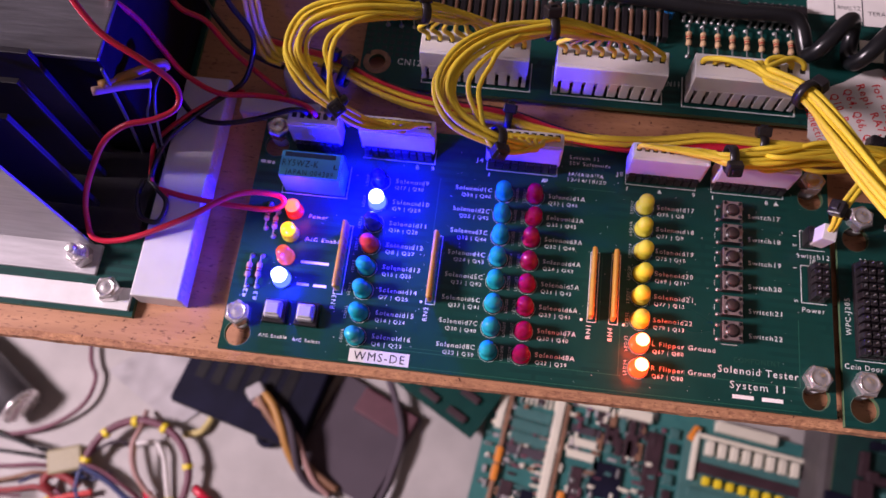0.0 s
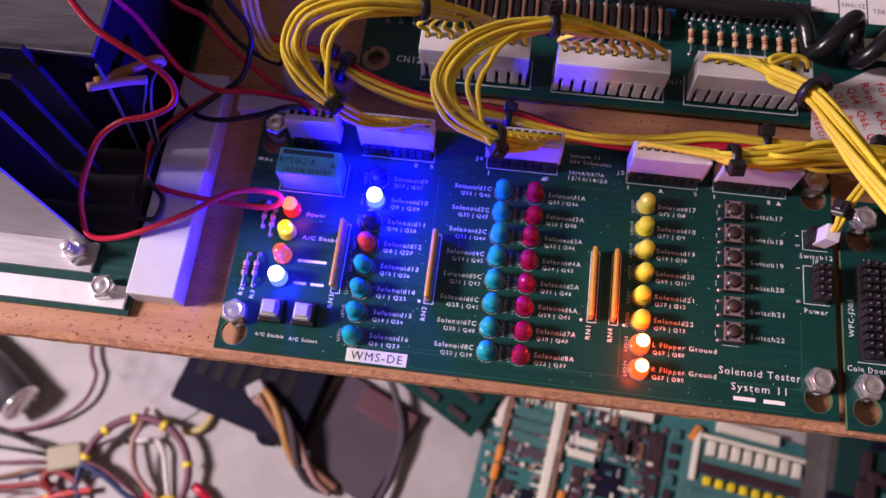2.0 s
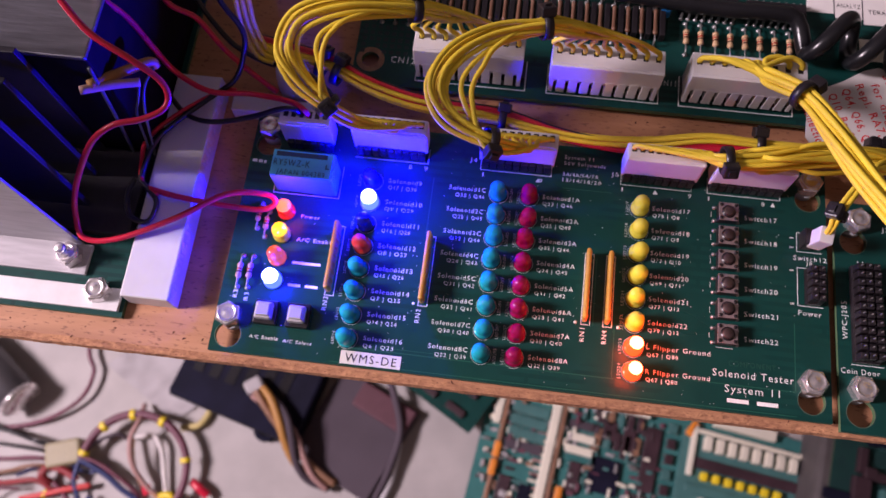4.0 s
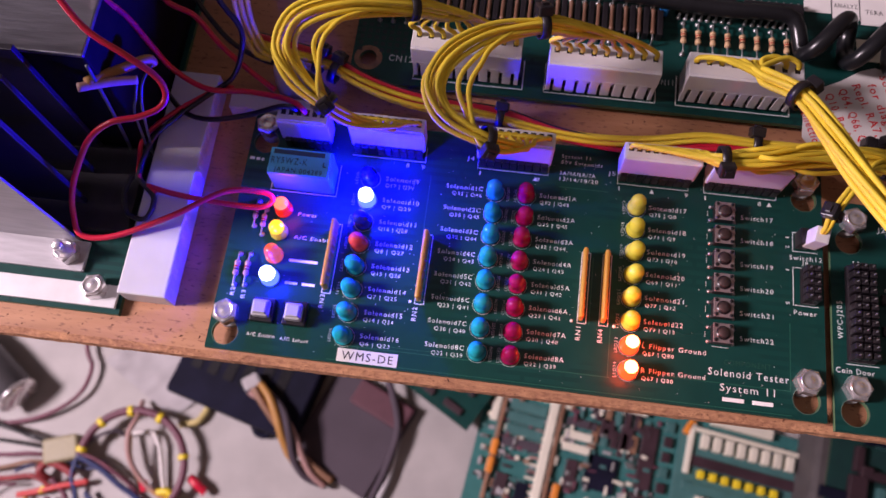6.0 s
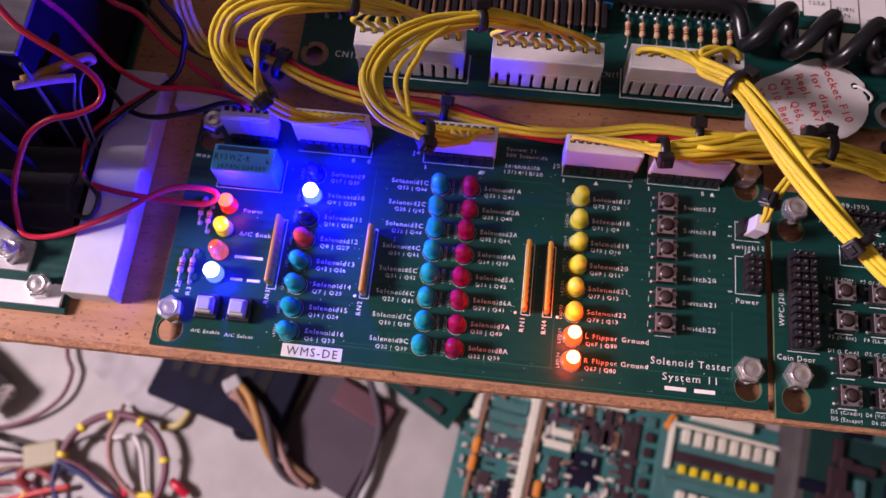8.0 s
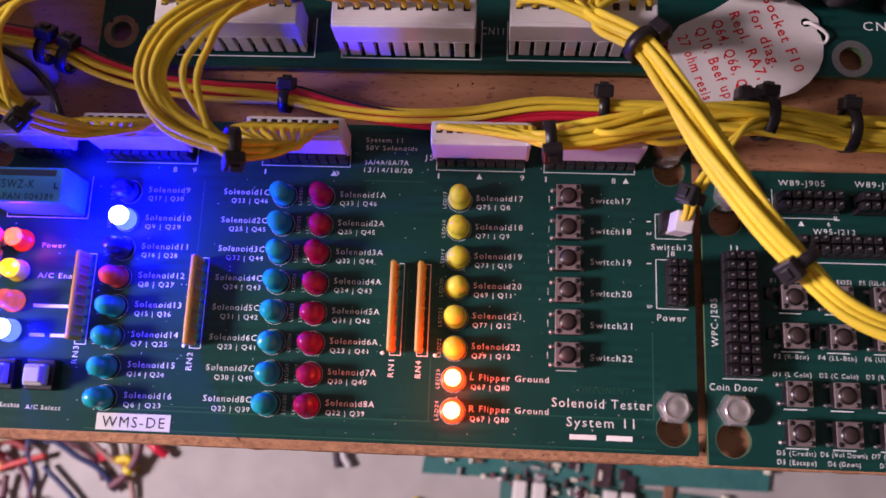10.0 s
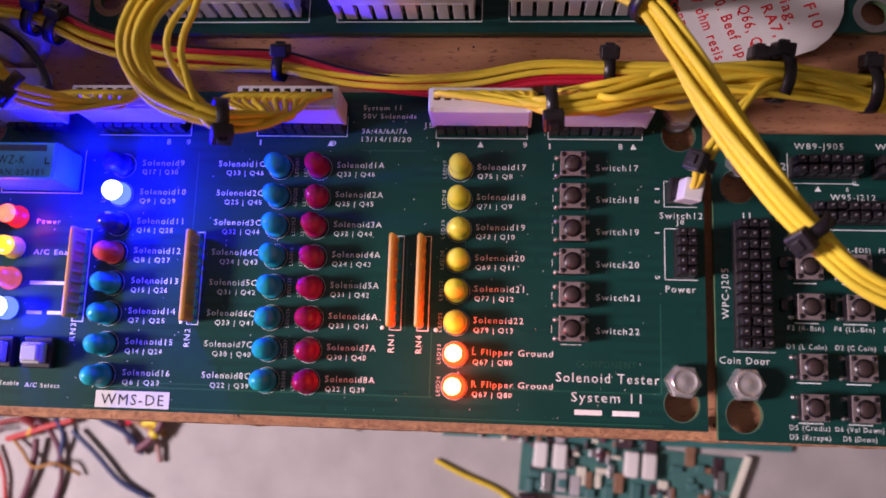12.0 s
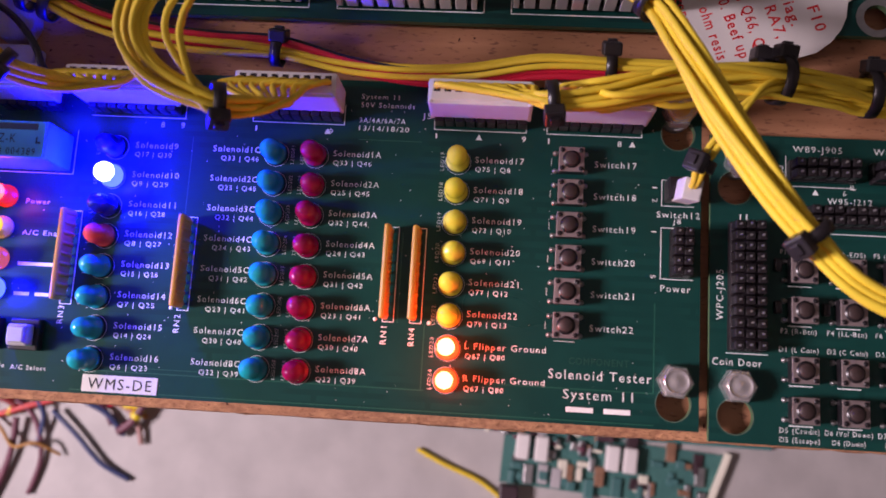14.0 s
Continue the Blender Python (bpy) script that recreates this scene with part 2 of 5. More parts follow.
class Shape:
    """Collects the faces of one mesh."""

    def __init__(self):
        self.v, self.f, self.s, self.k = [], [], [], []

    def put(self, verts, faces, smooth=False, slot=0):
        n = len(self.v)
        self.v += [tuple(p) for p in verts]
        self.f += [tuple(n + i for i in f) for f in faces]
        self.s += [smooth] * len(faces)
        self.k += [slot] * len(faces)
        return self

    def box(self, x0, x1, y0, y1, z0, z1, c=0.0, slot=0, turn=None):
        """A box; c: the width of its chamfered edges."""
        c = min(c, (x1 - x0) / 2.01, (y1 - y0) / 2.01, (z1 - z0) / 2.01)
        if c <= 0:
            p = [(x, y, z) for z in (z0, z1) for y in (y0, y1) for x in (x0, x1)]
            f = [(0, 2, 3, 1), (4, 5, 7, 6), (0, 1, 5, 4), (2, 6, 7, 3), (0, 4, 6, 2), (1, 3, 7, 5)]
        else:
            bm = bmesh.new()
            bmesh.ops.create_cube(bm, size=1, matrix=Matrix.Translation(((x0 + x1) / 2, (y0 + y1) / 2, (z0 + z1) / 2)) @ Matrix.Diagonal((x1 - x0, y1 - y0, z1 - z0, 1)))
            bmesh.ops.bevel(bm, geom=bm.edges[:], offset=c, segments=2, profile=0.5, affect="EDGES")
            bm.verts.index_update()
            p, f = [v.co[:] for v in bm.verts], [[v.index for v in q.verts] for q in bm.faces]
            bm.free()
        if turn:
            p = [turn @ Vector(q) for q in p]
        return self.put(p, f, False, slot)

    def lathe(self, profile, x=0.0, y=0.0, z=0.0, n=20, smooth=True, slot=0, turn=None, phase=0.0):
        """Profile: (radius, height) from the bottom to the top."""
        p, f = [], []
        for r, h in profile:
            p += [(r * math.cos(phase + 2 * math.pi * i / n), r * math.sin(phase + 2 * math.pi * i / n), h) for i in range(n)]
        for j in range(len(profile) - 1):
            for i in range(n):
                k = (i + 1) % n
                f.append((j * n + i, j * n + k, (j + 1) * n + k, (j + 1) * n + i))
        f.append(tuple(range(n))[::-1])
        f.append(tuple((len(profile) - 1) * n + i for i in range(n)))
        if turn:
            p = [turn @ Vector(q) for q in p]
        return self.put([(a + x, b + y, c + z) for a, b, c in p], f, smooth, slot)

    def tube(self, points, r, n=8, steps=6, slot=0, flat=None):
        """A round wire through the points, along a smooth curve."""
        pts = [Vector(q) for q in points]
        path = []
        for i in range(len(pts) - 1):
            a, b, c, d = pts[max(i - 1, 0)], pts[i], pts[i + 1], pts[min(i + 2, len(pts) - 1)]
            for s in range(steps):
                t = s / steps
                path.append(0.5 * (2 * b + (c - a) * t + (2 * a - 5 * b + 4 * c - d) * t * t + (3 * b - a - 3 * c + d) * t ** 3))
        path.append(pts[-1])
        p, f, up = [], [], None
        for i, q in enumerate(path):
            way = (path[min(i + 1, len(path) - 1)] - path[max(i - 1, 0)]).normalized()
            if up is None:
                up = Vector((0, 0, 1)) if abs(way.z) < 0.9 else Vector((0, 1, 0))
            side = way.cross(up).normalized()
            up = side.cross(way).normalized()
            for k in range(n):
                a = 2 * math.pi * k / n
                p.append(q + r * (math.cos(a) * side + math.sin(a) * up))
        for i in range(len(path) - 1):
            for k in range(n):
                m = (k + 1) % n
                f.append((i * n + k, (i + 1) * n + k, (i + 1) * n + m, i * n + m))
        f.append(tuple(range(n)))
        f.append(tuple((len(path) - 1) * n + k for k in range(n))[::-1])
        return self.put(p, f, True, slot)

    def plate(self, outline, holes, z0, z1, slot=0):
        """A flat plate with round holes (x, y, r)."""
        bm = bmesh.new()
        loops = [outline] + [[(x + r * math.cos(2 * math.pi * i / 28), y + r * math.sin(2 * math.pi * i / 28)) for i in range(28)] for x, y, r in holes]
        edges = []
        for loop in loops:
            vs = [bm.verts.new((x, y, z1)) for x, y in loop]
            edges += [bm.edges.new((vs[i], vs[(i + 1) % len(vs)])) for i in range(len(vs))]
        bmesh.ops.triangle_fill(bm, edges=edges, use_beauty=True)
        for q in bm.faces:
            q.normal_update()
            if q.normal.z < 0:
                q.normal_flip()
        made = bmesh.ops.extrude_face_region(bm, geom=bm.faces[:])
        for e in made["geom"]:
            if isinstance(e, bmesh.types.BMVert):
                e.co.z = z0
        bmesh.ops.recalc_face_normals(bm, faces=bm.faces[:])
        bm.verts.index_update()
        n = len(self.v)
        self.put([v.co[:] for v in bm.verts], [[v.index for v in q.verts] for q in bm.faces], False, slot)
        for i, q in enumerate(bm.faces):
            if abs(q.normal.z) < 0.5:
                self.k[len(self.f) - len(bm.faces) + i] = slot + 1
        bm.free()
        return self

    def mesh(self, name, *materials):
        me = bpy.data.meshes.new(name)
        me.from_pydata([(a * MM, b * MM, c * MM) for a, b, c in self.v], [], self.f)
        me.polygons.foreach_set("use_smooth", self.s)
        for m in materials:
            me.materials.append(m)
        me.polygons.foreach_set("material_index", [min(k, len(materials) - 1) for k in self.k])
        me.update()
        return me


def part(name, shape, materials, parent=None, label="", at=None):
    """One mesh object, under a thing or a part. at: its place in millimetres, or a pose."""
    if not isinstance(materials, (list, tuple)):
        materials = [materials]
    ob = new(name, shape if isinstance(shape, bpy.types.Mesh) else shape.mesh(name, *materials))
    if at is not None:
        ob.matrix_basis = at if isinstance(at, Matrix) else Matrix.Translation(Vector(at) * MM)
    ob.parent = parent
    return tagged(ob, label)


def thing(name, label, category, group="", kind="", at=(0, 0, 0)):
    ob = new(name)
    ob.empty_display_size = 0.005
    ob.location = Vector(at) * MM
    return tagged(ob, label, category, group, kind)


def lettering(text, x, y, width, height, mat, parent, z=0.06, turn=0.0, align="left", name="lettering", weight=0.0):
    """Printed words, width by height, turned by degrees round (x, y), the middle of their near end."""
    data = bpy.data.curves.new(name, "FONT")
    data.body = text
    data.space_character = 1.2
    data.offset = weight
    data.resolution_u = 2
    ob = bpy.data.objects.new(name, data)
    scene.collection.objects.link(ob)
    me = bpy.data.meshes.new_from_object(ob.evaluated_get(bpy.context.evaluated_depsgraph_get()))
    bpy.data.objects.remove(ob)
    bpy.data.curves.remove(data)
    xs, ys = [v.co.x for v in me.vertices], [v.co.y for v in me.vertices]
    sx, sy = width / (max(xs) - min(xs)), height / 0.72
    shift = {"left": 0.0, "right": -width, "middle": -width / 2}[align]
    m = Matrix.Translation((x * MM, y * MM, z * MM)) @ Matrix.Rotation(radians(turn), 4, "Z")
    me.transform(Matrix.Translation((shift * MM, -height / 2 * MM, 0)) @ Matrix.Diagonal((sx * MM, sy * MM, 1, 1)) @ Matrix.Translation((-min(xs), 0, 0)))
    me.transform(m)
    me.materials.append(mat)
    me.name = name
    ob = new(name, me)
    ob.parent = parent
    return ob


def line_box(shape, x0, x1, y0, y1, w=0.2, sides="lrtb", z=0.05):
    """A printed rectangle."""
    for s, q in (("b", (x0, x1, y0, y0 + w)), ("t", (x0, x1, y1 - w, y1)), ("l", (x0, x0 + w, y0, y1)), ("r", (x1 - w, x1, y0, y1))):
        if s in sides:
            shape.box(*q, 0.01, z)
    return shape

# ---- room and plank ----
floor = tagged(part("floor", Shape().box(-2500, 2500, -2000, 2000, -1500, -1450), FLOOR), "grey concrete floor of a workshop", "floor", kind="structure")
ceiling = tagged(part("ceiling", Shape().box(-2500, 2500, -2000, 2000, 1550, 1600), CEILING), "plain off-white ceiling above the bench", "ceiling", kind="structure")
for wall_name, q in (("wall_north", (-2500, 2500, 2000, 2060)), ("wall_south", (-2500, 2500, -2060, -2000)), ("wall_east", (2500, 2560, -2060, 2060)), ("wall_west", (-2560, -2500, -2060, 2060))):
    tagged(part(wall_name, Shape().box(*q, -1450, 1550), WALL), "plain painted workshop wall", "wall", kind="structure")

bench = thing("workbench", "worn grey workbench top under the mounting board", "workbench", at=(0, 0, -700))
part("bench_top", Shape().box(-1300, 1300, -700, 700, -30, 0, 3), BENCH, bench)
for sx in (-1, 1):
    for sy in (-1, 1):
        part("leg", Shape().box(sx * 1200 - 35, sx * 1200 + 35, sy * 600 - 35, sy * 600 + 35, -750, -30, 4), ALUMINIUM, bench)


def rough_plank():
    """A thin board whose long near edge is chipped and rounded."""
    s = Shape()
    xs = [-420 + i * 3.0 for i in range(281)]
    n, p, f = 6, [], []
    for x in xs:
        a = 0.55 * noise.noise((x * 0.11, 0, 3)) + 0.5 * noise.noise((x * 0.5, 2, 3))
        b = 0.6 * noise.noise((x * 0.2, 5, 3))
        p += [(x, 420, -4.5), (x, -9.6 + 0.3 * a, -4.5), (x, -11.7 + 0.5 * a, -5.3 + 0.3 * b), (x, -12.1 + 0.6 * b, -7.5), (x, -11.6 + 0.5 * a, -9.9), (x, 420, -10)]
    for i in range(len(xs) - 1):
        for j in range(n):
            k = (j + 1) % n
            f.append((i * n + j, i * n + k, (i + 1) * n + k, (i + 1) * n + j))
    s.put(p, f)
    s.k = [1 if (i % n) in (1, 2, 3) else 0 for i in range(len(f))]
    s.put([p[j] for j in range(n)], [tuple(range(n))])
    s.put([p[-n + j] for j in range(n)], [tuple(range(n))[::-1]])
    return s


plank = thing("mounting_board", "brown plywood board with a rough chipped front edge", "board")
part("panel", rough_plank(), [WOOD, WOOD_EDGE], plank)
nicks = random.Random(17)
for k in range(70):
    x = nicks.uniform(-170, 130)
    y = nicks.uniform(-9.5, 0) if k < 44 else nicks.uniform(74, 87)
    w, h, n = nicks.uniform(0.25, 0.75), nicks.uniform(0.12, 0.3), 7
    ring = [(w * nicks.uniform(0.6, 1.2) * math.cos(2 * math.pi * i / n), h * nicks.uniform(0.5, 1.4) * math.sin(2 * math.pi * i / n), 0.05) for i in range(n)]
    part("nick", Shape().put(ring + [(1.15 * x, 1.15 * y, -0.3) for x, y, z in ring], [tuple(range(n))] + [(i, n + i, n + (i + 1) % n, (i + 1) % n) for i in range(n)]), GOUGE, plank, at=pose(x * MM, y * MM, -4.47 * MM, 0, 0, nicks.gauss(60, 40)))
for sx in (-1, 1):
    part("bracket", Shape().box(sx * 400 - 15, sx * 400 + 15, 380, 410, -700, -10.2, 2), ALUMINIUM, plank)

# ---- small electronic parts, each mesh made once ----
ROW = 7.62


TOP = [(2.5, 4.2), (2.5, 4.8), (2.38, 5.7), (2.0, 6.5), (1.35, 7.08), (0.65, 7.36), (0.02, 7.42)]


def led_meshes(lens, body, key, cut):
    """The lens and the stem of an LED; cut: from which point of the dome upward the lens is a piece of its own (None: all of it)."""
    stem = [(2.9, 0.5), (2.9, 1.4), (2.75, 1.5), (2.5, 1.55)]
    if cut is None:
        dome = Shape().lathe(stem + TOP, n=24)
        base = Shape().lathe([(2.3, 0.1), (2.3, 0.5)], n=16)
    else:
        dome = Shape().lathe(TOP[cut:], n=24)
        base = Shape().lathe(stem + TOP[:cut + 1], n=24)
    for sx in (-1.27, 1.27):
        base.box(sx - 0.25, sx + 0.25, -0.25, 0.25, -0.5, 0.6, slot=1)
    return dome.mesh("lens_" + key, lens), base.mesh("led_body_" + key, body, TIN)


LEDS = {k: led_meshes(a, b, k, q) for k, a, b, q in (
    ("teal", LED_TEAL, LED_TEAL, None), ("crimson", LED_CRIMSON, LED_CRIMSON, None), ("yellow", LED_YELLOW, LED_YELLOW, None), ("red", LED_RED, LED_RED, None), ("dark", LED_DARK, LED_DARK, None), ("faint", LED_RED_EMIT, LED_RED_EMIT, None),
    ("lit_blue", GLOW_BLUE, GLOW_BLUE_SIDE, 1), ("lit_red", GLOW_RED, GLOW_RED_SIDE, 3), ("dim_red", GLOW_DIM_RED, GLOW_DIM_SIDE, 2), ("lit_amber", GLOW_AMBER, LED_YELLOW, 1))}
LED_WORDS = {"teal": "unlit teal LED", "crimson": "unlit crimson LED", "yellow": "unlit yellow LED", "red": "unlit red LED", "dark": "unlit dark blue LED", "faint": "unlit orange-red LED with slight added emission",
             "lit_blue": "glowing blue-white LED", "lit_red": "glowing red-orange LED", "dim_red": "lit red LED", "lit_amber": "lit amber LED"}


def led(kind, x, y, board, lean=(0, 0)):
    dome, base = LEDS[kind]
    body = part("led", base, None, board, LED_WORDS[kind], pose(x * MM, y * MM, 0, lean[0], lean[1], 0))
    part("lens", dome, None, body)


def switch_meshes():
    body = Shape().box(-3, 3, -3, 3, 0.2, 3.2, 0.25)
    plate = Shape().box(-3.05, 3.05, -3.05, 3.05, 3.2, 3.5, 0.12)
    for sx in (-1, 1):
        for sy in (-1, 1):
            plate.lathe([(0.6, 3.5), (0.6, 3.7), (0.4, 3.85)], sx * 2.25, sy * 2.25, 0, 10, slot=1)
    plate.lathe([(2.2, 3.48), (2.2, 3.54), (0.1, 3.55)], n=20, slot=1)
    button = Shape().lathe([(1.65, 3.5), (1.65, 4.3), (1.5, 4.45), (0.02, 4.48)], n=20)
    pad = Shape().lathe([(0.7, 0.02), (0.65, 0.15), (0.4, 0.45), (0.2, 0.7)], 0, 0, 0, 10).box(-0.7, 0.0, -0.3, 0.3, 0.2, 0.6)
    return (body.mesh("switch_body", BLACK), plate.mesh("switch_cover", SWITCH_TOP, BLACK), button.mesh("switch_button", SWITCH_BUTTON), pad.mesh("switch_lead", TIN))


SWITCH = switch_meshes()


def push_switch(x, y, board, z=0.0):
    body = part("push_switch", SWITCH[0], None, board, "square tactile push switch", (x, y, z))
    part("cover_plate", SWITCH[1], None, body)
    part("button", SWITCH[2], None, body)
    for sx in (-1, 1):
        for sy in (-1, 1):
            part("solder_lead", SWITCH[3], None, body, at=pose(sx * 3.7 * MM, sy * 2.25 * MM, 0, 0, 0, 0 if sx > 0 else 180))


def bolt_mesh(name):
    s = Shape()
    s.lathe([(4.15, 0.0), (4.15, 3.1), (3.7, 3.7), (2.6, 3.85)], n=6, smooth=False)
    s.lathe([(3.05, 3.6), (3.0, 4.05), (2.8, 4.2), (2.55, 4.05), (2.2, 3.9), (1.9, 3.88), (1.1, 3.95), (0.6, 4.1), (0.02, 4.12)], n=28)
    return s.mesh(name, STEEL)


BOLT = bolt_mesh("hex_bolt")


def hex_bolt(x, y, z, board, turn=0, label=""):
    return part("hex_bolt", BOLT, None, board, label or "shiny zinc hex bolt", pose(x * MM, y * MM, z * MM, 0, 0, turn))


FINGER = Shape().box(0.18, 2.36, -1.9, 0.3, 0.1, 4.6, 0.2).mesh("header_finger", BLACK)


def ribbed_header(x, y, pins, board):
    """A black pin header with a row of fingers along its front."""
    body = part("pin_header", Shape().box(0, pins * 2.54, 0, 5.6, 0.1, 2.6, 0.2), BLACK, board, "black ribbed pin header", (x, y, 0))
    for i in range(pins):
        part("finger", FINGER, None, body, at=(2.54 * i, 0, 0))


def resistor(x, y, board, length=6.0, r=1.05, body=TAN_RESISTOR, z=1.7, lead=4.0, turn=0, bands=(-0.55, -0.2, 0.15, 0.5), name="resistor", label="tan banded resistor"):
    s = Shape()
    half = length / 2
    t = Matrix.Rotation(radians(-90), 4, "X")
    s.lathe([(0.4, -half), (r, -half + 0.5), (r, -half + 1.3), (r * 0.82, -half + 1.7), (r * 0.82, half - 1.7), (r, half - 1.3), (r, half - 0.5), (0.4, half)], 0, 0, z, 12, turn=t)
    for i, b in enumerate(bands):
        s.lathe([(r * 0.86, b * half - 0.28), (r * 0.9, b * half - 0.2), (r * 0.9, b * half + 0.2), (r * 0.86, b * half + 0.28)], 0, 0, z, 12, turn=t, slot=1 + (i % 2))
    s.tube([(0, -half - lead, 0), (0, -half - lead + 0.4, z - 0.1), (0, -half - 1, z), (0, -half + 0.6, z)], 0.32, 6, 3, slot=3)
    s.tube([(0, half + lead, 0), (0, half + lead - 0.4, z - 0.1), (0, half + 1, z), (0, half - 0.6, z)], 0.32, 6, 3, slot=3)
    for e in (-1, 1):
        s.lathe([(0.95, 0.02), (0.8, 0.3), (0.35, 0.9)], 0, e * (half + lead), 0, 10, slot=3)
    return s.mesh(name, body, BAND_RED, BAND_BROWN, TIN), label


def network_mesh():
    """A single-in-line resistor network: a lacquered comb with rounded ends on nine legs."""
    s = Shape()
    s.box(-0.75, 0.75, -11.3, 11.3, 0.9, 6.4, 0.6)
    for i in range(9):
        y = -10.16 + 2.54 * i
        s.box(-0.25, 0.25, y - 0.3, y + 0.3, -0.2, 1.0, slot=1)
        s.lathe([(0.7, 0.9), (0.85, 1.6), (0.85, 5.2), (0.7, 5.8)], 0.12, y, 0, 10)
    return s.mesh("resistor_network", BROWN_CERAMIC, TIN)


NETWORK = network_mesh()

# ---- the solenoid tester board ----
tester = thing("solenoid_tester_board", "green circuit board with lit LEDs and white lettering on plywood", "circuit board")
outline = [(-98.0, -9.3), (90.3, -9.3), (90.3, 72.5), (-98.0, 72.5)]
tester_holes = [(84.4, -3.3, 4.0), (84.6, 61.7, 4.0), (-92.7, -3.9, 4.0), (-92.7, 61.9, 4.0)]
part("board_panel", Shape().plate(outline, tester_holes, -1.6, 0.0), [MASK, LAMINATE], tester)
for x, y in ((84.4, 1.9), (84.6, 67.0), (-93.2, 2.0), (-92.6, 67.4)):
    part("spacer", Shape().lathe([(3.6, -4.5), (3.6, -1.6)], x, y, n=20), NYLON, tester)
    hex_bolt(x, y, 0.0, tester, turn=17 * x)


def flat_ring(r0, r1, z=0.03, n=28):
    p = [(q * math.cos(2 * math.pi * i / n), q * math.sin(2 * math.pi * i / n), z) for q in (r0, r1) for i in range(n)]
    return Shape().put(p, [(i, n + i, n + (i + 1) % n, (i + 1) % n) for i in range(n)])


for x, y, r in tester_holes:
    part("hole_ring", flat_ring(r, r + 0.22), HOLE_RIM, tester, at=(x, y, 0))

A_NAMES = ("Q33 | Q46", "Q25 | Q45", "Q32 | Q44", "Q24 | Q43", "Q31 | Q42", "Q23 | Q41", "Q30 | Q40", "Q22 | Q39")
Y_NAMES = ("Q75 | Q8", "Q71 | Q9", "Q73 | Q10", "Q69 | Q11", "Q77 | Q12", "Q79 | Q13", "Q67 | Q80", "Q67 | Q80")
B_NAMES = ("Q17 | Q30", "Q9 | Q29", "Q16 | Q28", "Q8 | Q27", "Q15 | Q26", "Q7 | Q25", "Q14 | Q24", "Q6 | Q23")
rnd = random.Random(4)


def tip():
    return (rnd.uniform(-5, 5), rnd.uniform(-5, 5))


for i in range(8):
    y = 52.4 - ROW * i
    led("crimson", -4.4, y, tester, tip())
    led("teal", -14.4, y, tester, (rnd.uniform(-3, 3), rnd.uniform(-6, -1)))
    lettering(f"Solenoid{i + 1}A", 0.0, y + 0.9, 12.0, 1.55, SILK, tester)
    lettering(A_NAMES[i], 0.1, y - 1.5, 9.6, 1.25, SILK, tester)
    lettering(f"Solenoid{i + 1}C", -18.6, y + 0.9, 12.0, 1.55, SILK, tester, align="right")
    lettering(A_NAMES[i], -18.8, y - 1.5, 9.6, 1.25, SILK, tester, align="right")
    lettering(f"LED20{i + 1}", -10.3, y, 4.6, 0.95, SILK_DIM, tester, turn=90, align="middle")
    lettering(f"LED10{i + 1}", -7.9, y, 4.6, 0.95, SILK_DIM, tester, turn=90, align="middle")
    led("lit_red" if i > 5 else "yellow", 31.2, y, tester, tip() if i < 6 else (0, 0))
    if i < 6:
        lettering(f"Solenoid{17 + i}", 35.4, y + 0.8, 12.0, 1.55, SILK, tester)
    else:
        lettering("LR"[i - 6] + " Flipper Ground", 35.3, y + 0.8, 19.2, 1.55, SILK, tester)
    lettering(Y_NAMES[i], 35.5, y - 1.6, 8.6 if len(Y_NAMES[i]) < 9 else 9.4, 1.25, SILK, tester)
    lettering(f"LED{17 + i}", 27.3, y, 4.6, 0.95, SILK_DIM, tester, turn=90, align="middle")
    kind = ("dark", "lit_blue", "dark", "red", "teal", "teal", "teal", "teal")[i]
    led(kind, -55.6, y, tester, (2, -7) if i != 1 else (0, 0))
    lettering(f"Solenoid{9 + i}", -50.7, y + 0.9, 11.0 if i < 1 else 12.0, 1.55, SILK, tester)
    lettering(B_NAMES[i], -50.6, y - 1.5, 9.4, 1.25, SILK, tester)
    lettering(f"LED{9 + i}", -60.2, y, 4.0, 0.95, SILK_DIM, tester, turn=90, align="middle")
for i in range(6):
    y = 53.4 - 8.0 * i
    push_switch(58.7, y, tester)
    lettering(f"Switch{17 + i}", 64.6, y - 0.1, 10.2, 1.6, SILK, tester)
for y, kind, word in ((38.3, "dim_red", "Power"), (30.3, "lit_amber", "A/C Enable"), (22.4, "faint", ""), (14.9, "lit_blue", "")):
    led(kind, -82.0, y, tester, (0, 0))
    if word:
        lettering(word, -77.2, y - 0.8, 1.25 * len(word), 1.35, SILK, tester)
for x0, x1, y0, y1 in ((-77.2, -68.0, 21.1, 22.0), (-77.2, -73.2, 13.6, 14.5), (-71.8, -67.6, 13.6, 14.5), (59.6, 66.0, -6.5, -5.3), (68.4, 74.6, -6.5, -5.3)):
    part("printed_name_bar", Shape().box(x0, x1, y0, y1, 0.01, 0.05), SILK, tester)
lettering("Solenoid Tester", 55.3, 2.2, 24.0, 2.3, SILK, tester)
lettering("System 11", 58.9, -2.3, 16.2, 2.3, SILK, tester)
lettering("System 11", 6.0, 68.4, 9.6, 1.3, SILK, tester)
lettering("50V Solenoids", 6.0, 66.2, 13.6, 1.3, SILK, tester)
lettering("3A/4A/6A/7A", 5.9, 62.2, 11.6, 1.35, SILK, tester)
lettering("13/14/18/20", 5.9, 60.1, 12.6, 1.35, SILK, tester)
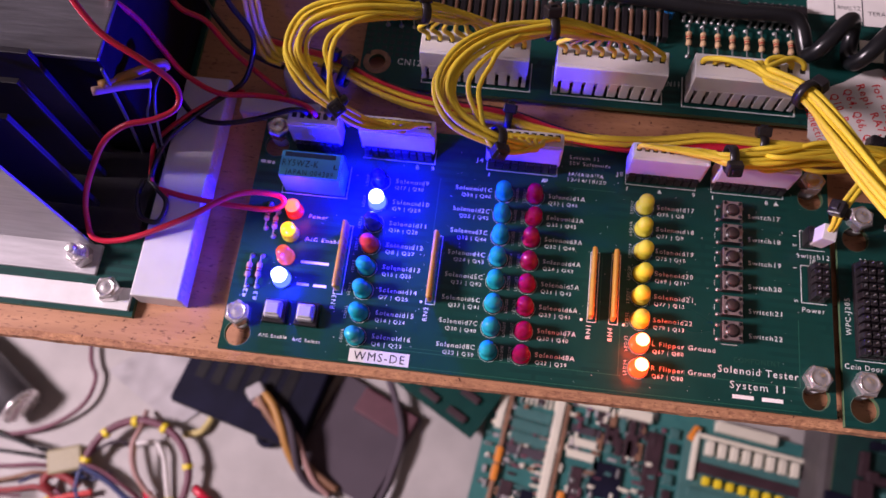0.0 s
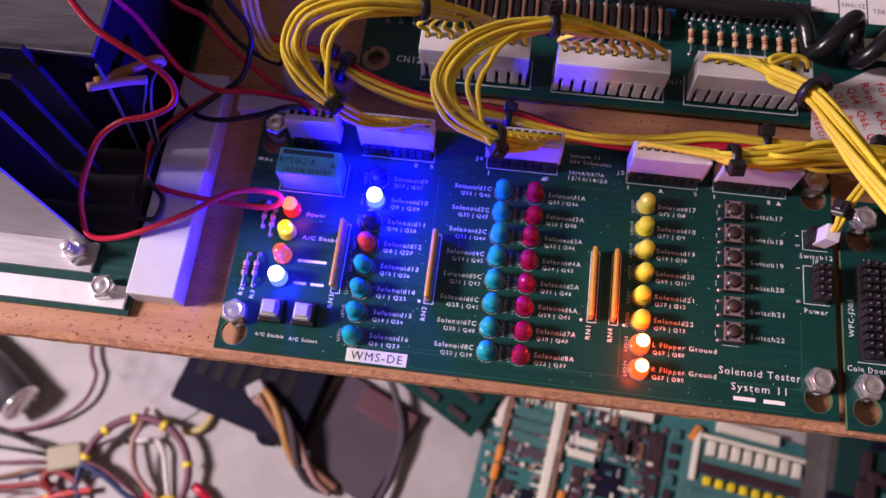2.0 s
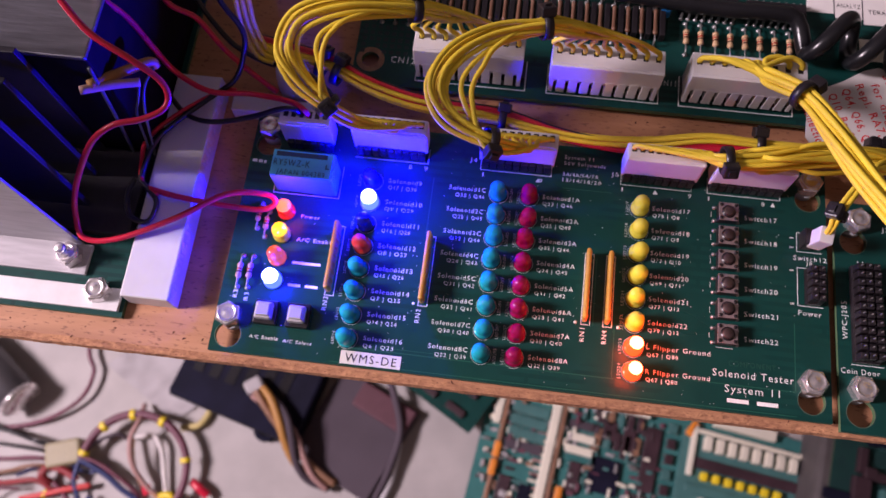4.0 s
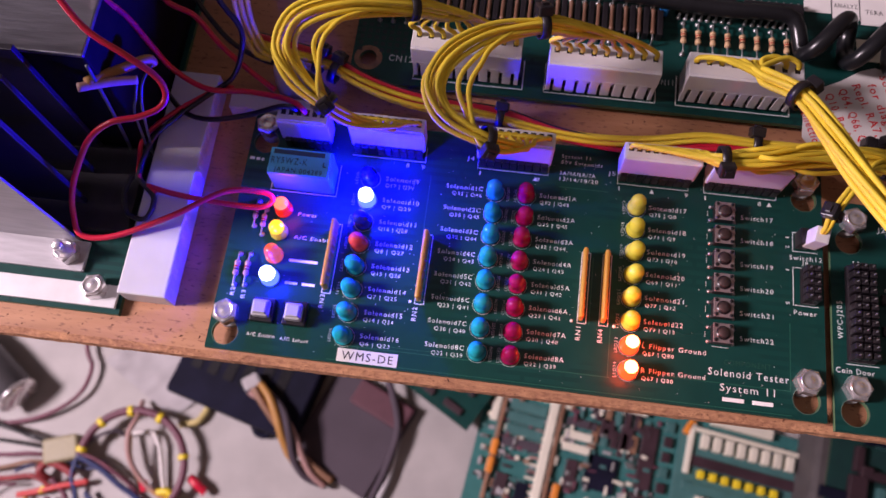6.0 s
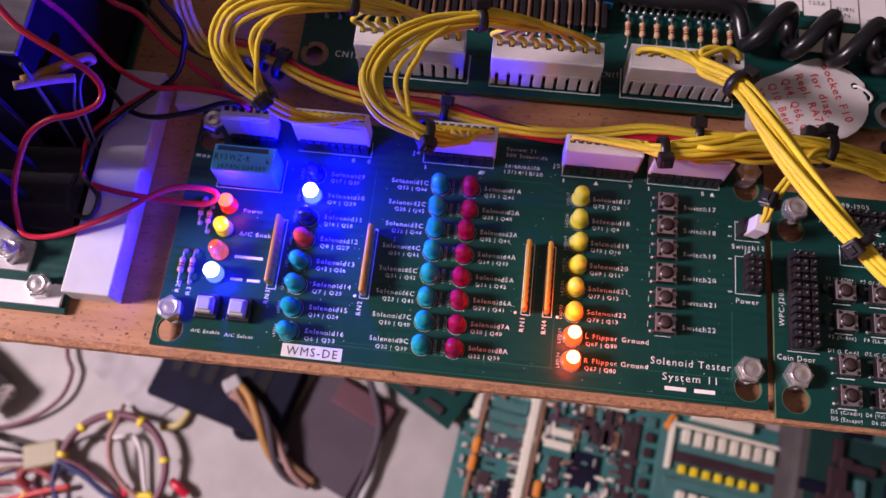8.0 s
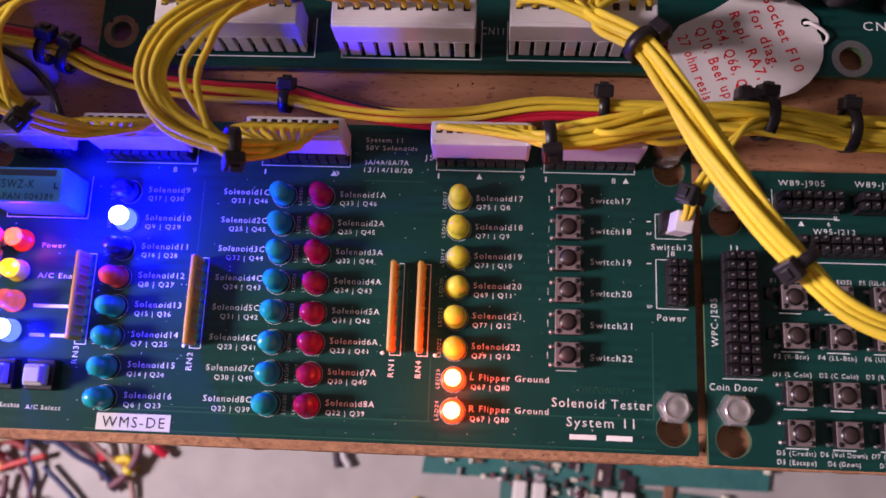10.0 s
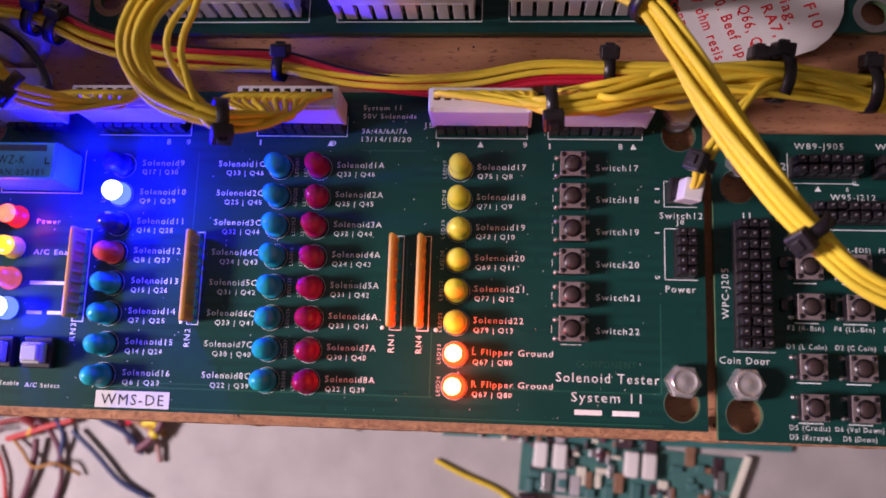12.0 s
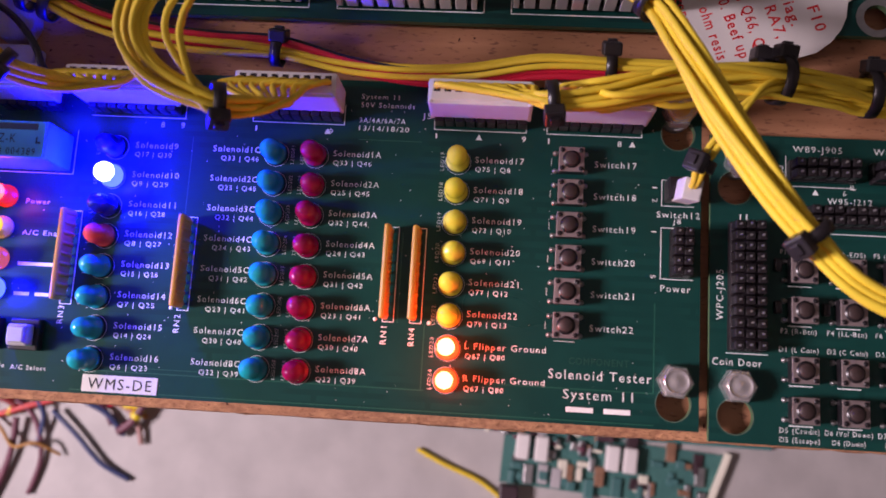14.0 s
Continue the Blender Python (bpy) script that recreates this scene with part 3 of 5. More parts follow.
lettering("COMPONENT", 60.0, 5.4, 14.0, 1.7, material("faint_print", (0.012, 0.075, 0.05), 0.5), tester)
lettering("A/C Enable", -86.0, -3.6, 9.0, 1.15, SILK, tester)
lettering("A/C Select", -75.4, -3.9, 9.0, 1.15, SILK, tester)
lettering("R2", -93.2, 8.0, 2.6, 1.4, SILK, tester, turn=90)
lettering("R3", -89.6, 7.4, 2.6, 1.4, SILK, tester, turn=90)
lettering("RN1", 15.6, 6.7, 4.2, 1.5, SILK, tester, turn=90)
lettering("RN4", 22.3, 6.7, 4.2, 1.5, SILK, tester, turn=90)
lettering("RN2", -35.2, 6.6, 4.4, 1.5, SILK, tester, turn=90)
lettering("RN3", -64.6, 7.2, 4.4, 1.5, SILK, tester, turn=90)
for word, x, y in (("J5", 21.6, 63.9), ("J4", -25.0, 63.9), ("1", -20.4, 59.0), ("9", -1.6, 58.9), ("1", 25.2, 58.9), ("9", 46.6, 58.9), ("1", 53.0, 58.7), ("8", 70.0, 58.7), ("8", -44.8, 58.9), ("9", -39.6, 58.9)):
    lettering(word, x, y, {"1": 0.4, "J4": 2.4, "J5": 2.4}.get(word, 1.0), 1.5, SILK, tester)
lettering("Switch12", 79.8, 41.6, 10.2, 1.6, SILK, tester)
lettering("J8", 83.6, 40.0, 2.0, 1.3, SILK, tester)
lettering("Power", 81.0, 23.7, 7.0, 1.7, SILK, tester)
for word, x, y in (("1", 79.3, 48.3), ("2", 79.3, 45.4), ("1", 79.2, 37.4), ("5", 79.2, 26.8)):
    lettering(word, x, y, 0.35 if word == "1" else 0.9, 1.2, SILK, tester, turn=-90)
for q, sides in (((-21.3, 2.2, 60.6, 66), "blr"), ((24.7, 47.7, 60.4, 66), "blr"), ((52.6, 75.9, 60.4, 66), "blr"), ((-63.0, -38.5, 60.5, 66), "br"), ((80.8, 88.6, 43.6, 50.2), "ltb"), ((80.8, 88.6, 25.8, 38.4), "ltb"),
                 ((15.0, 17.9, 12.0, 35.4), "lrtb"), ((21.7, 24.6, 12.0, 35.4), "lrtb"), ((-35.6, -32.6, 12.0, 35.4), "lrtb"), ((-65.2, -62.2, 12.0, 35.6), "lrtb"), ((-88.0, -66.0, 44.8, 56.4), "brl"), ((-91.6, -86.6, 39.6, 43.4), "b")):
    part("printed_outline", line_box(Shape(), *q, sides=sides), SILK, tester)
for x, y in ((-2.0, 58.2), (36.0, 58.2), (73.6, 58.0)):
    part("printed_arrow", Shape().put([(x - 0.8, y, 0.04), (x + 0.8, y, 0.04), (x, y + 1.5, 0.04)], [(0, 1, 2)]), SILK, tester)
for x, y in ((13.3, 12.6), (26.4, 12.4), (-37.0, 12.6)):
    part("printed_dot", Shape().lathe([(0.5, 0.01), (0.5, 0.05)], x, y, n=12), SILK, tester)
for i in range(6):
    part("printed_line", Shape().box(54.0, 54.2, 53.4 - 8 * i - 0.9, 53.4 - 8 * i + 0.9, 0.01, 0.05), SILK_DIM, tester)
part("printed_line", Shape().box(56.2, 61.2, 9.7, 9.9, 0.01, 0.05), SILK_DIM, tester)
for x0, x1, y in ((-97.0, -95.4, 55.6), (-94.9, -93.6, 55.5), (-93.1, -92.3, 55.4), (-89.2, -87.9, 54.9)):
    part("printed_mark", Shape().box(x0, x1, y - 0.5, y + 0.5, 0.01, 0.05), SILK_DIM, tester)
TRACE = material("copper_under_mask", (0.012, 0.085, 0.055), 0.3, spread=0.1, scale=200)
for x0, x1, y0, y1 in ((-58, 26, -3.75, -3.45), (-60, 80, -8.6, -8.3), (25.2, 25.5, -3.7, 12), (79.6, 79.9, -1.0, 20), (-57, -12, -2.6, -2.4), (18.6, 18.9, 12, 34), (40, 79.8, -1.3, -1.0), (-36.2, -35.9, 36, 56), (6, 22, 57.0, 57.25)):
    part("trace", Shape().box(x0, x1, y0, y1, -0.2, 0.012), TRACE, tester)
dust = random.Random(3)
SPECK = material("dust", (0.5, 0.5, 0.48), 0.9)
for k in range(260):
    x, y = dust.uniform(-95, 88), dust.uniform(-8, 70)
    q = dust.uniform(0.06, 0.2)
    part("dust_speck", Shape().box(-q, q, -q * 0.6, q * 0.7, 0.01, 0.06), SPECK, tester, at=pose(x * MM, y * MM, 0, 0, 0, dust.uniform(0, 180)))
CIRCLE = flat_ring(3.1, 3.22, 0.04).mesh("printed_circle", SILK_DIM)
for x in (-4.4, -14.4, 31.2, -55.6):
    for i in range(8):
        part("printed_circle", CIRCLE, None, tester, at=(x, 52.4 - ROW * i, 0))
for x, y in ((16.0, 23.8), (22.8, 23.8), (-34.2, 23.8), (-63.7, 24.0)):
    part("resistor_network", NETWORK, None, tester, "ochre single-in-line resistor network", pose(x * MM, y * MM, 0, 0, -4, 0))
for x, pins in ((-21.0, 9), (24.9, 9), (52.8, 9), (-62.4, 9)):
    ribbed_header(x, 63.2, pins, tester)
ribbed_header(-85.6, 63.0, 6, tester)


PIN = Shape().box(-1.08, 1.08, -1.0, 1.0, 2.2, 6.2, 0.3).box(-0.22, 0.22, -0.22, 0.22, 6.0, 7.2, 0.08, slot=1).mesh("header_pin", BLACK, TIN)


def double_header(x, y, cols, rows, parent, pitch=2.54):
    """A black pin header: a moulded strip and its pins."""
    w, h = cols * pitch, rows * pitch
    body = part("pin_header", Shape().box(-pitch / 2, w - pitch / 2, -pitch / 2, h - pitch / 2, 0.05, 2.5, 0.3), BLACK, parent, "black multi-row pin header", (x, y, 0))
    for i in range(cols):
        for j in range(rows):
            part("pin", PIN, None, body, at=pose(i * pitch * MM, j * pitch * MM, 0, rnd.uniform(-1.5, 1.5), rnd.uniform(-1.5, 1.5), 0))


double_header(84.0, 27.4, 2, 5, tester, 2.3)
part("pin_header", Shape().box(81.4, 85.0, 44.3, 49.6, 0.05, 6.0, 0.3), BLACK, tester, "small black two-pin header")
for x, y in ((-93.0, 16.6), (-89.7, 16.8)):
    me, word = resistor(0, 0, tester, 5.2, 0.95, PINK_SLEEVE, 1.5, 2.6)
    part("resistor", me, None, tester, "small banded resistor", (x, y, 0))
for x, y in ((-90.6, 36.0), (-87.6, 33.4)):
    me, word = resistor(0, 0, tester, 4.6, 0.9, PINK_SLEEVE, 1.5, 2.0)
    part("resistor", me, None, tester, "small banded resistor", (x, y, 0))
for x in (-81.8, -71.6):
    body = part("slide_switch", Shape().box(-3.6, 3.6, -3.4, 4.2, 0.1, 2.6, 0.3), BLACK, tester, "black latching switch with white cap", (x, 3.6, 0))
    part("cap", Shape().box(-2.6, 2.6, -2.4, 2.8, 2.6, 5.6, 0.5).box(-2.1, 2.1, -1.8, 2.2, 5.4, 6.6, 0.4), GREY_CAP, body)
relay = part("relay", Shape().box(-10.0, 10.0, -4.6, 4.6, 0.3, 12.8, 0.5).box(-9.4, 9.4, -4.2, 4.2, -0.2, 0.5), RELAY_BLUE, tester, "light blue printed relay case", (-76.7, 50.0, 0))
lettering("RY5WZ-K", -9.2, 0.2, 11.6, 2.3, INK_BLUE, relay, z=12.87)
lettering("JAPAN 004389", -7.8, -3.0, 15.4, 1.8, INK_BLUE, relay, z=12.87)
part("maker_bar", Shape().box(-8.8, 7.6, 2.3, 3.9, 12.81, 12.86), INK_BLUE, relay)
part("print_mark", Shape().box(7.4, 7.8, -1.0, 0.6, 12.81, 12.86).box(7.4, 8.6, -1.0, -0.6, 12.81, 12.86), INK_BLUE, relay)
sticker = part("label_sticker", Shape().box(-56.9, -38.2, -8.7, -4.6, 0.02, 0.14, 0.03), PAPER, tester, "white printed label strip")
lettering("WMS-DE", -55.4, -6.6, 15.8, 2.7, INK, sticker, z=0.2)

# ---- the coin-door board beside it ----
coin = thing("coin_door_board", "green circuit board with rows of square push switches", "circuit board")
coin_holes = [(98.5, -5.2, 4.1), (98.4, 49.0, 4.1)]
part("board_panel", Shape().plate([(92.5, -11.2), (230, -11.2), (230, 62.3), (92.5, 62.3)], coin_holes, -1.6, 0.0), [MASK, LAMINATE], coin)
for x, y in ((98.7, 1.7), (99.4, 55.6)):
    part("spacer", Shape().lathe([(3.6, -4.5), (3.6, -1.6)], x, y, n=20), NYLON, coin)
    hex_bolt(x, y, 0.0, coin, turn=31 * x)
for x, y, r in coin_holes:
    part("hole_ring", flat_ring(r, r + 0.22), HOLE_RIM, coin, at=(x, y, 0))
for y in (29.3, 19.9, 6.1, -3.0):
    for i in range(6):
        push_switch(113.3 + 11.0 * i, y, coin)
double_header(97.8, 11.0, 3, 12, coin, 2.54)
double_header(111.8, 52.2, 6, 2, coin, 2.54)
double_header(130.9, 52.2, 6, 2, coin, 2.54)
double_header(115.4, 41.0, 13, 2, coin, 2.54)
lettering("Coin Door", 93.2, 7.3, 11.4, 1.75, SILK, coin)
lettering("WPC-J205", 94.8, 22.9, 12.0, 1.7, SILK, coin, turn=90, align="middle")
lettering("J1", 99.0, 41.9, 2.2, 1.5, SILK, coin)
lettering("J2", 107.4, 54.2, 2.5, 1.8, SILK, coin)
lettering("W89-J905", 112.0, 59.3, 11.6, 1.6, SILK, coin)
lettering("W89-J906", 131.0, 59.3, 11.6, 1.6, SILK, coin)
lettering("W95-J212", 120.0, 46.7, 10.4, 1.5, SILK, coin)
lettering("Flip", 126.0, 49.6, 5.0, 1.4, SILK, coin, turn=90)
for words_list, y in ((("D1 (L Coin)", "D2 (C Coin)", "D3 (R Coin)"), 10.9), (("D5 (Credit)", "D6 (Vol Down)", "D7 (Vol Up)"), -7.6), (("D5 (Escape)", "D6 (Down)", "D7 (Up)"), -9.7), (("F2 (R-Btn)", "F4 (LL-Btn)", "F6 (UL-Btn)"), 15.2), (("F1 (R-EOS)", "F3 (LL-EOS)", "F5 (UL-EOS)"), 33.9)):
    for i, word in enumerate(words_list):
        lettering(word, 113.0 + 11.0 * i, y, 0.82 * len(word), 1.2, SILK, coin, align="middle")
lettering("1", 112.0, 48.6, 0.35, 1.2, SILK, coin)
lettering("6", 123.6, 48.7, 0.8, 1.2, SILK, coin)
for q, sides in (((96.3, 106.0, 9.2, 41.0), "b"), ((110.2, 126.0, 49.9, 57.5), "lb"), ((113.4, 150.0, 38.6, 45.6), "lb")):
    part("printed_outline", line_box(Shape(), *q, sides=sides), SILK, coin)
part("printed_arrow", Shape().put([(116.4, 48.0, 0.04), (118.0, 48.0, 0.04), (117.2, 49.4, 0.04)], [(0, 1, 2)]), SILK, coin)
for y in (29.3, 19.9, 6.1, -3.0):
    for i in range(3):
        part("printed_line", Shape().box(110.6 + 11 * i, 116.0 + 11 * i, y - 3.7, y - 3.45, 0.01, 0.05), SILK, coin)
for x, y in ((108.0, 31.0), (119.0, 31.0), (108.0, 21.0), (119.0, 21.0)):
    part("small_diode", Shape().box(-0.8, 0.8, -1.5, 1.5, 0.05, 1.6, 0.3), BLACK, coin, at=(x, y - 0.5, 0))

# ---- the driver board behind ----
driver = thing("driver_board", "older teal circuit board with white connectors and resistors", "circuit board")
part("board_panel", Shape().plate([(-69.5, 88.6), (240, 88.6), (240, 230), (-69.5, 230)], [(-63.8, 98.2, 3.0), (132.6, 93.6, 3.3)], -1.6, 0.3), [MASK_OLD, LAMINATE], driver)
for x, y, r in ((-63.8, 98.2, 3.0), (132.6, 93.6, 3.3)):
    s = Shape()
    p = [(x + q * math.cos(2 * math.pi * i / 28), y + q * math.sin(2 * math.pi * i / 28), 0.33) for q in (r, r + 1.9) for i in range(28)]
    s.put(p, [(i, 28 + i, 28 + (i + 1) % 28, (i + 1) % 28) for i in range(28)])
    part("solder_ring", s, TIN if x > 0 else BROWN_PART, driver)
for x in (-60, 20, 110, 200):
    part("spacer", Shape().lathe([(3.5, -4.5), (3.5, -1.6)], x, 150, n=16), NYLON, driver)
for x in (-47.4, -2.3, 42.3):
    marks = Shape()
    line_box(marks, x, x + 38.0, 91.4, 103.0, w=0.3, sides="blr", z=0.36)
    part("printed_outline", marks, SILK, driver)
    s = Shape().box(x + 0.6, x + 37.4, 94.6, 101.5, 0.3, 3.4, 0.2)
    for i in range(9):
        s.box(x + 1.6 + 3.96 * i, x + 3.2 + 3.96 * i, 93.0, 94.7, 0.3, 3.4, 0.1)
    part("pin_header", s, BLACK, driver, "black connector base")
pads = Shape()
for i in range(7):
    for j in range(8):
        if (i, j) not in ((1, 0), (2, 0), (1, 1), (3, 5), (4, 6)):
            x, y = -67.2 + 2.54 * i, 101.6 + 2.54 * j
            pads.box(x - 0.75, x + 0.75, y - 0.75, y + 0.75, 0.2, 0.34)
part("pad_grid", pads, material("dark_tinned_pads", (0.012, 0.03, 0.035), 0.4, 0.2), driver, "grid of small dark solder pads")
lettering("CN12", -56.6, 99.0, 8.4, 2.6, SILK, driver, z=0.4)
lettering("CN11", 35.4, 100.0, 6.0, 2.2, SILK_DIM, driver, z=0.4)
lettering("CN", 136.0, 103.0, 6.0, 2.6, SILK, driver, z=0.4)
RES_MESH, RES_WORD = resistor(0, 0, driver, 5.8, 1.08, TAN_RESISTOR, 1.7, 3.4, name="banded_resistor")
for i in range(8):
    part("resistor", RES_MESH, None, driver, RES_WORD, (44.0 + 5.02 * i, 118.0 - 0.03 * i, 0.3))
for i in range(10):
    part("resistor", RES_MESH, None, driver, RES_WORD, (128.0 + 5.02 * i, 124.0, 0.3))
DARK_BROWN = material("dark_brown_component", (0.15, 0.075, 0.045), 0.45, spread=0.25)
DIODE_MESH, _ = resistor(0, 0, driver, 10.5, 0.95, DARK_BROWN, 3.4, 2.6, bands=(), name="brown_component")
DARK_TRANSISTOR = Shape().box(-1.0, 1.0, -4.6, 6.6, 0.2, 4.2, 0.3).mesh("transistor_body", BLACK)
for i in range(21):
    part("diode", DIODE_MESH, None, driver, "brown axial component", (-62 + 4.75 * i, 121.6, 0.3))
    part("transistor", DARK_TRANSISTOR, None, driver, "black upright transistor", (-59.6 + 4.75 * i, 120.6, 0.3))
for k, x in enumerate((41.0, 64.0)):
    dip = Shape().box(0, 20.4, 127.6, 134.0, 0.8, 3.9, 0.3)
    for i in range(8):
        for y in (126.6, 134.6):
            dip.box(0.9 + 2.54 * i, 1.7 + 2.54 * i, y - 0.35, y + 0.7, 0.0, 2.6, 0.12, slot=1)
            dip.lathe([(0.95, 0.02), (0.75, 0.35), (0.35, 0.8)], 1.3 + 2.54 * i, y - 0.2, 0, 10, slot=1)
    part("chip", dip, [BLACK, TIN], driver, "black integrated circuit on tinned legs", (x, 0, 0.3))
for i in range(16):
    part("trim_resistor", RES_MESH, None, driver, "banded resistor", (-50 + 5.4 * i, 138.0, 0.3))
part("capacitor", Shape().box(-1.8, 1.8, -1.6, 1.6, 0.2, 5.0, 0.6), material("sky_blue_dipped_capacitor", (0.02, 0.2, 0.55), 0.4), driver, "small sky blue capacitor", (36.5, 127.5, 0.3))
for i in range(9):
    part("chip", Shape().box(-9, 9, -3.2, 3.2, 0.6, 4.0, 0.3), DARK_CHIP, driver, "dark integrated circuit", (-55 + 30 * i, 160, 0.3))
for i, rows in enumerate((("BURST",), ("ANALYZ",), ("TERA",), ("BURN", "IN"), ("", "H.D"))):
    x = 85.8 + 9.7 * i
    cell = part("label_sticker", Shape().box(x + 0.1, x + 9.4, 134.2 - 1.7 * i, 148.5 - 1.7 * i, 0.32, 0.5), PAPER, driver, "white printed label cell", pose(0, 0, 0))
    for j, word in enumerate(rows):
        if word and i != 0:
            lettering(word, x + 4.8, 139.6 - 1.7 * i - 2.4 * j, min(8.2, 1.5 * len(word)), 1.8, INK, cell, z=0.56, align="middle")
    if i:
        part("cell_edge", Shape().box(x - 0.15, x + 0.1, 134.2 - 1.7 * i, 148.5 - 1.7 * i, 0.32, 0.52), INK, cell)
part("label_sticker", Shape().box(103.4, 124.0, 116.0, 124.6, 0.32, 0.6), CREAM, driver, "blank cream label")

# ---- wire looms ----
W_R = 0.78


def big_housing(x, y, parent, pins=9, pitch=3.96):
    """A white crimp housing with slots down its front; black patches on its top stand in for shaded wire holes."""
    w = pins * pitch + 0.6
    s = Shape().box(x, x + w, y + 1.0, y + 9.2, 9.1, 17.6, 0.35)
    s.box(x + 0.2, x + w - 0.2, y + 3.0, y + 9.0, 3.6, 9.4)
    for i in range(pins + 1):
        a = x + 0.3 + pitch * i - (1.42 if i else 0)
        b = x + 0.3 + pitch * i + (1.42 if i < pins else 0)
        s.box(max(a, x), min(b, x + w), y + 0.0, y + 3.2, 1.7, 10.0, 0.15)
    s.box(x, x + w, y + 0.1, y + 1.2, 9.0, 17.4, 0.3)
    for i in range(pins):
        s.box(x + 0.3 + pitch * i + 1.15, x + 0.3 + pitch * (i + 1) - 1.15, y + 4.6, y + 6.6, 17.55, 17.66, slot=1)
    return part("connector_housing", s, [HOUSING, BLACK], parent, "white crimp connector housing")


def small_housing(x, y, parent, pins=9, pitch=2.54, label="white connector housing on a black header"):
    w = pins * pitch + 0.5
    s = Shape().box(x, x + w, y + 0.6, y + 5.8, 4.7, 15.4, 0.3)
    s.box(x, x + w, y - 0.2, y + 1.0, 4.9, 15.0, 0.25)
    for e in (x - 0.5, x + w - 0.6):
        s.box(e, e + 1.1, y - 0.1, y + 5.7, 3.4, 15.3, 0.3)
    # Flat black patches stand in for the shade inside the wire holes.
    for i in range(pins):
        s.box(x + 0.25 + pitch * i + 0.5, x + 0.25 + pitch * (i + 1) - 0.5, y + 2.6, y + 5.0, 15.36, 15.45, slot=1)
    return part("connector_housing", s, [HOUSING, BLACK], parent, label)


def cable_tie(place, way, radius, parent, flat=1.0, head=(0, 1, 0.4)):
    """A black nylon tie: a band round a loom and its square locking head."""
    way = Vector(way).normalized()
    m = way.to_track_quat("Z", "Y").to_matrix()
    s = Shape()
    n, p, f = 24, [], []
    for r, h in ((radius, -1.3), (radius + 0.75, -1.3), (radius + 0.75, 1.3), (radius, 1.3)):
        for i in range(n):
            a = 2 * math.pi * i / n
            p.append(Vector(place) + m @ Vector((r * math.cos(a), r * math.sin(a) * flat, h)))
    for j in range(4):
        for i in range(n):
            f.append((j * n + i, j * n + (i + 1) % n, ((j + 1) % 4) * n + (i + 1) % n, ((j + 1) % 4) * n + i))
    s.put(p, f, True)
    h = Vector(head)
    h = (h - h.dot(way) * way).normalized()
    side = way.cross(h)
    t = Matrix((side, h, way)).transposed().to_4x4()
    c = Vector(place) + h * (radius + 1.2)
    turn = Matrix.Translation(c) @ t
    s.box(-2.2, 2.2, -1.3, 1.9, -2.3, 2.3, 0.5, turn=turn)
    s.box(-0.9, 0.9, 1.7, 2.6, -1.1, 1.1, 0.2, turn=turn)
    return part("cable_tie", s, BLACK, parent, "black nylon cable tie")


def offsets(n, spread):
    """Places of n wires packed in a loom."""
    out = []
    for i in range(n):
        r = spread * math.sqrt((i + 0.4) / n)
        a = i * 2.39996
        out.append((r * math.cos(a), r * math.sin(a)))
    return out


def across(path, i, a, b):
    """The point i of a path moved sideways by a and up by b."""
    p = Vector(path[i])
    way = (Vector(path[min(i + 1, len(path) - 1)]) - Vector(path[max(i - 1, 0)])).normalized()
    side = way.cross(Vector((0, 0, 1)))
    side = side.normalized() if side.length > 0.05 else Vector((1, 0, 0))
    up = side.cross(way)
    return p + a * side + b * up


def loom_wire(start, path, end, a, b, parent, loose=None, mat=YELLOW, r=W_R, twist=0.0):
    """One wire from a pin, along a loom at the offset (a, b), to another pin. loose: per point, how far it strays from the loom."""
    pts = list(start)
    for i in range(len(path)):
        k = loose[i] if loose else 1.0
        c, d = math.cos(twist * i), math.sin(twist * i)
        pts.append(across(path, i, k * (a * c - b * d), k * (a * d + b * c)))
    return part("wire", Shape().tube(pts + list(end), r, 8, 6), mat, parent)


# first loop: from the driver board's connector over to the tester board
loom = thing("wire_loom", "looped yellow wires tied between two white connectors", "wire loom", "yellow wire looms")
big_housing(-47.2, 92.2, loom)
small_housing(-62.6, 62.6, loom)
path = [(-36, 96, 33), (-45, 92, 40), (-62, 87, 47), (-76, 81, 47), (-80.5, 73, 43), (-76, 66, 38), (-67.5, 61, 33), (-60, 60.5, 25)]
for i, (a, b) in enumerate(offsets(9, 2.3)):
    px = -47.2 + 2.3 + 3.96 * i
    start = [(px, 97.9, 14), (px, 97.8, 20), (px - 2.5, 97.2, 24), (px * 0.55 - 17, 97, 30)]
    hole = -62.4 + 1.4 + 2.54 * i
    end = [(-58 + 0.55 * (hole + 60), 61.5 + 0.3 * b, 20.5 + 0.4 * a), (hole - 5.0, 64.6, 17.6), (hole - 1.3, 65.6, 17.2), (hole, 66.3, 15.6), (hole, 66.5, 12)]
    if i < 6:
        loom_wire(start, path, end, a, b, loom, [1, 1, 1.6, 2.2, 2.2, 1.8, 1, 1])
    else:
        k = (0.08, 0.46, 0.62)[i - 6]
        inner = [tuple(Vector(p).lerp(Vector((-61, 75, 45)), k * w)) for p, w in zip(path, (0, 0, 0.7, 1, 1, 0.8, 0.1, 0))]
        loom_wire(start, inner, end, a, b, loom, [1, 1, 0.4, 0.2, 0.2, 0.4, 1, 1])
cable_tie((-45, 92, 40), (-1, -0.4, 0.4), 3.3, loom, head=(0, 0.6, 1))
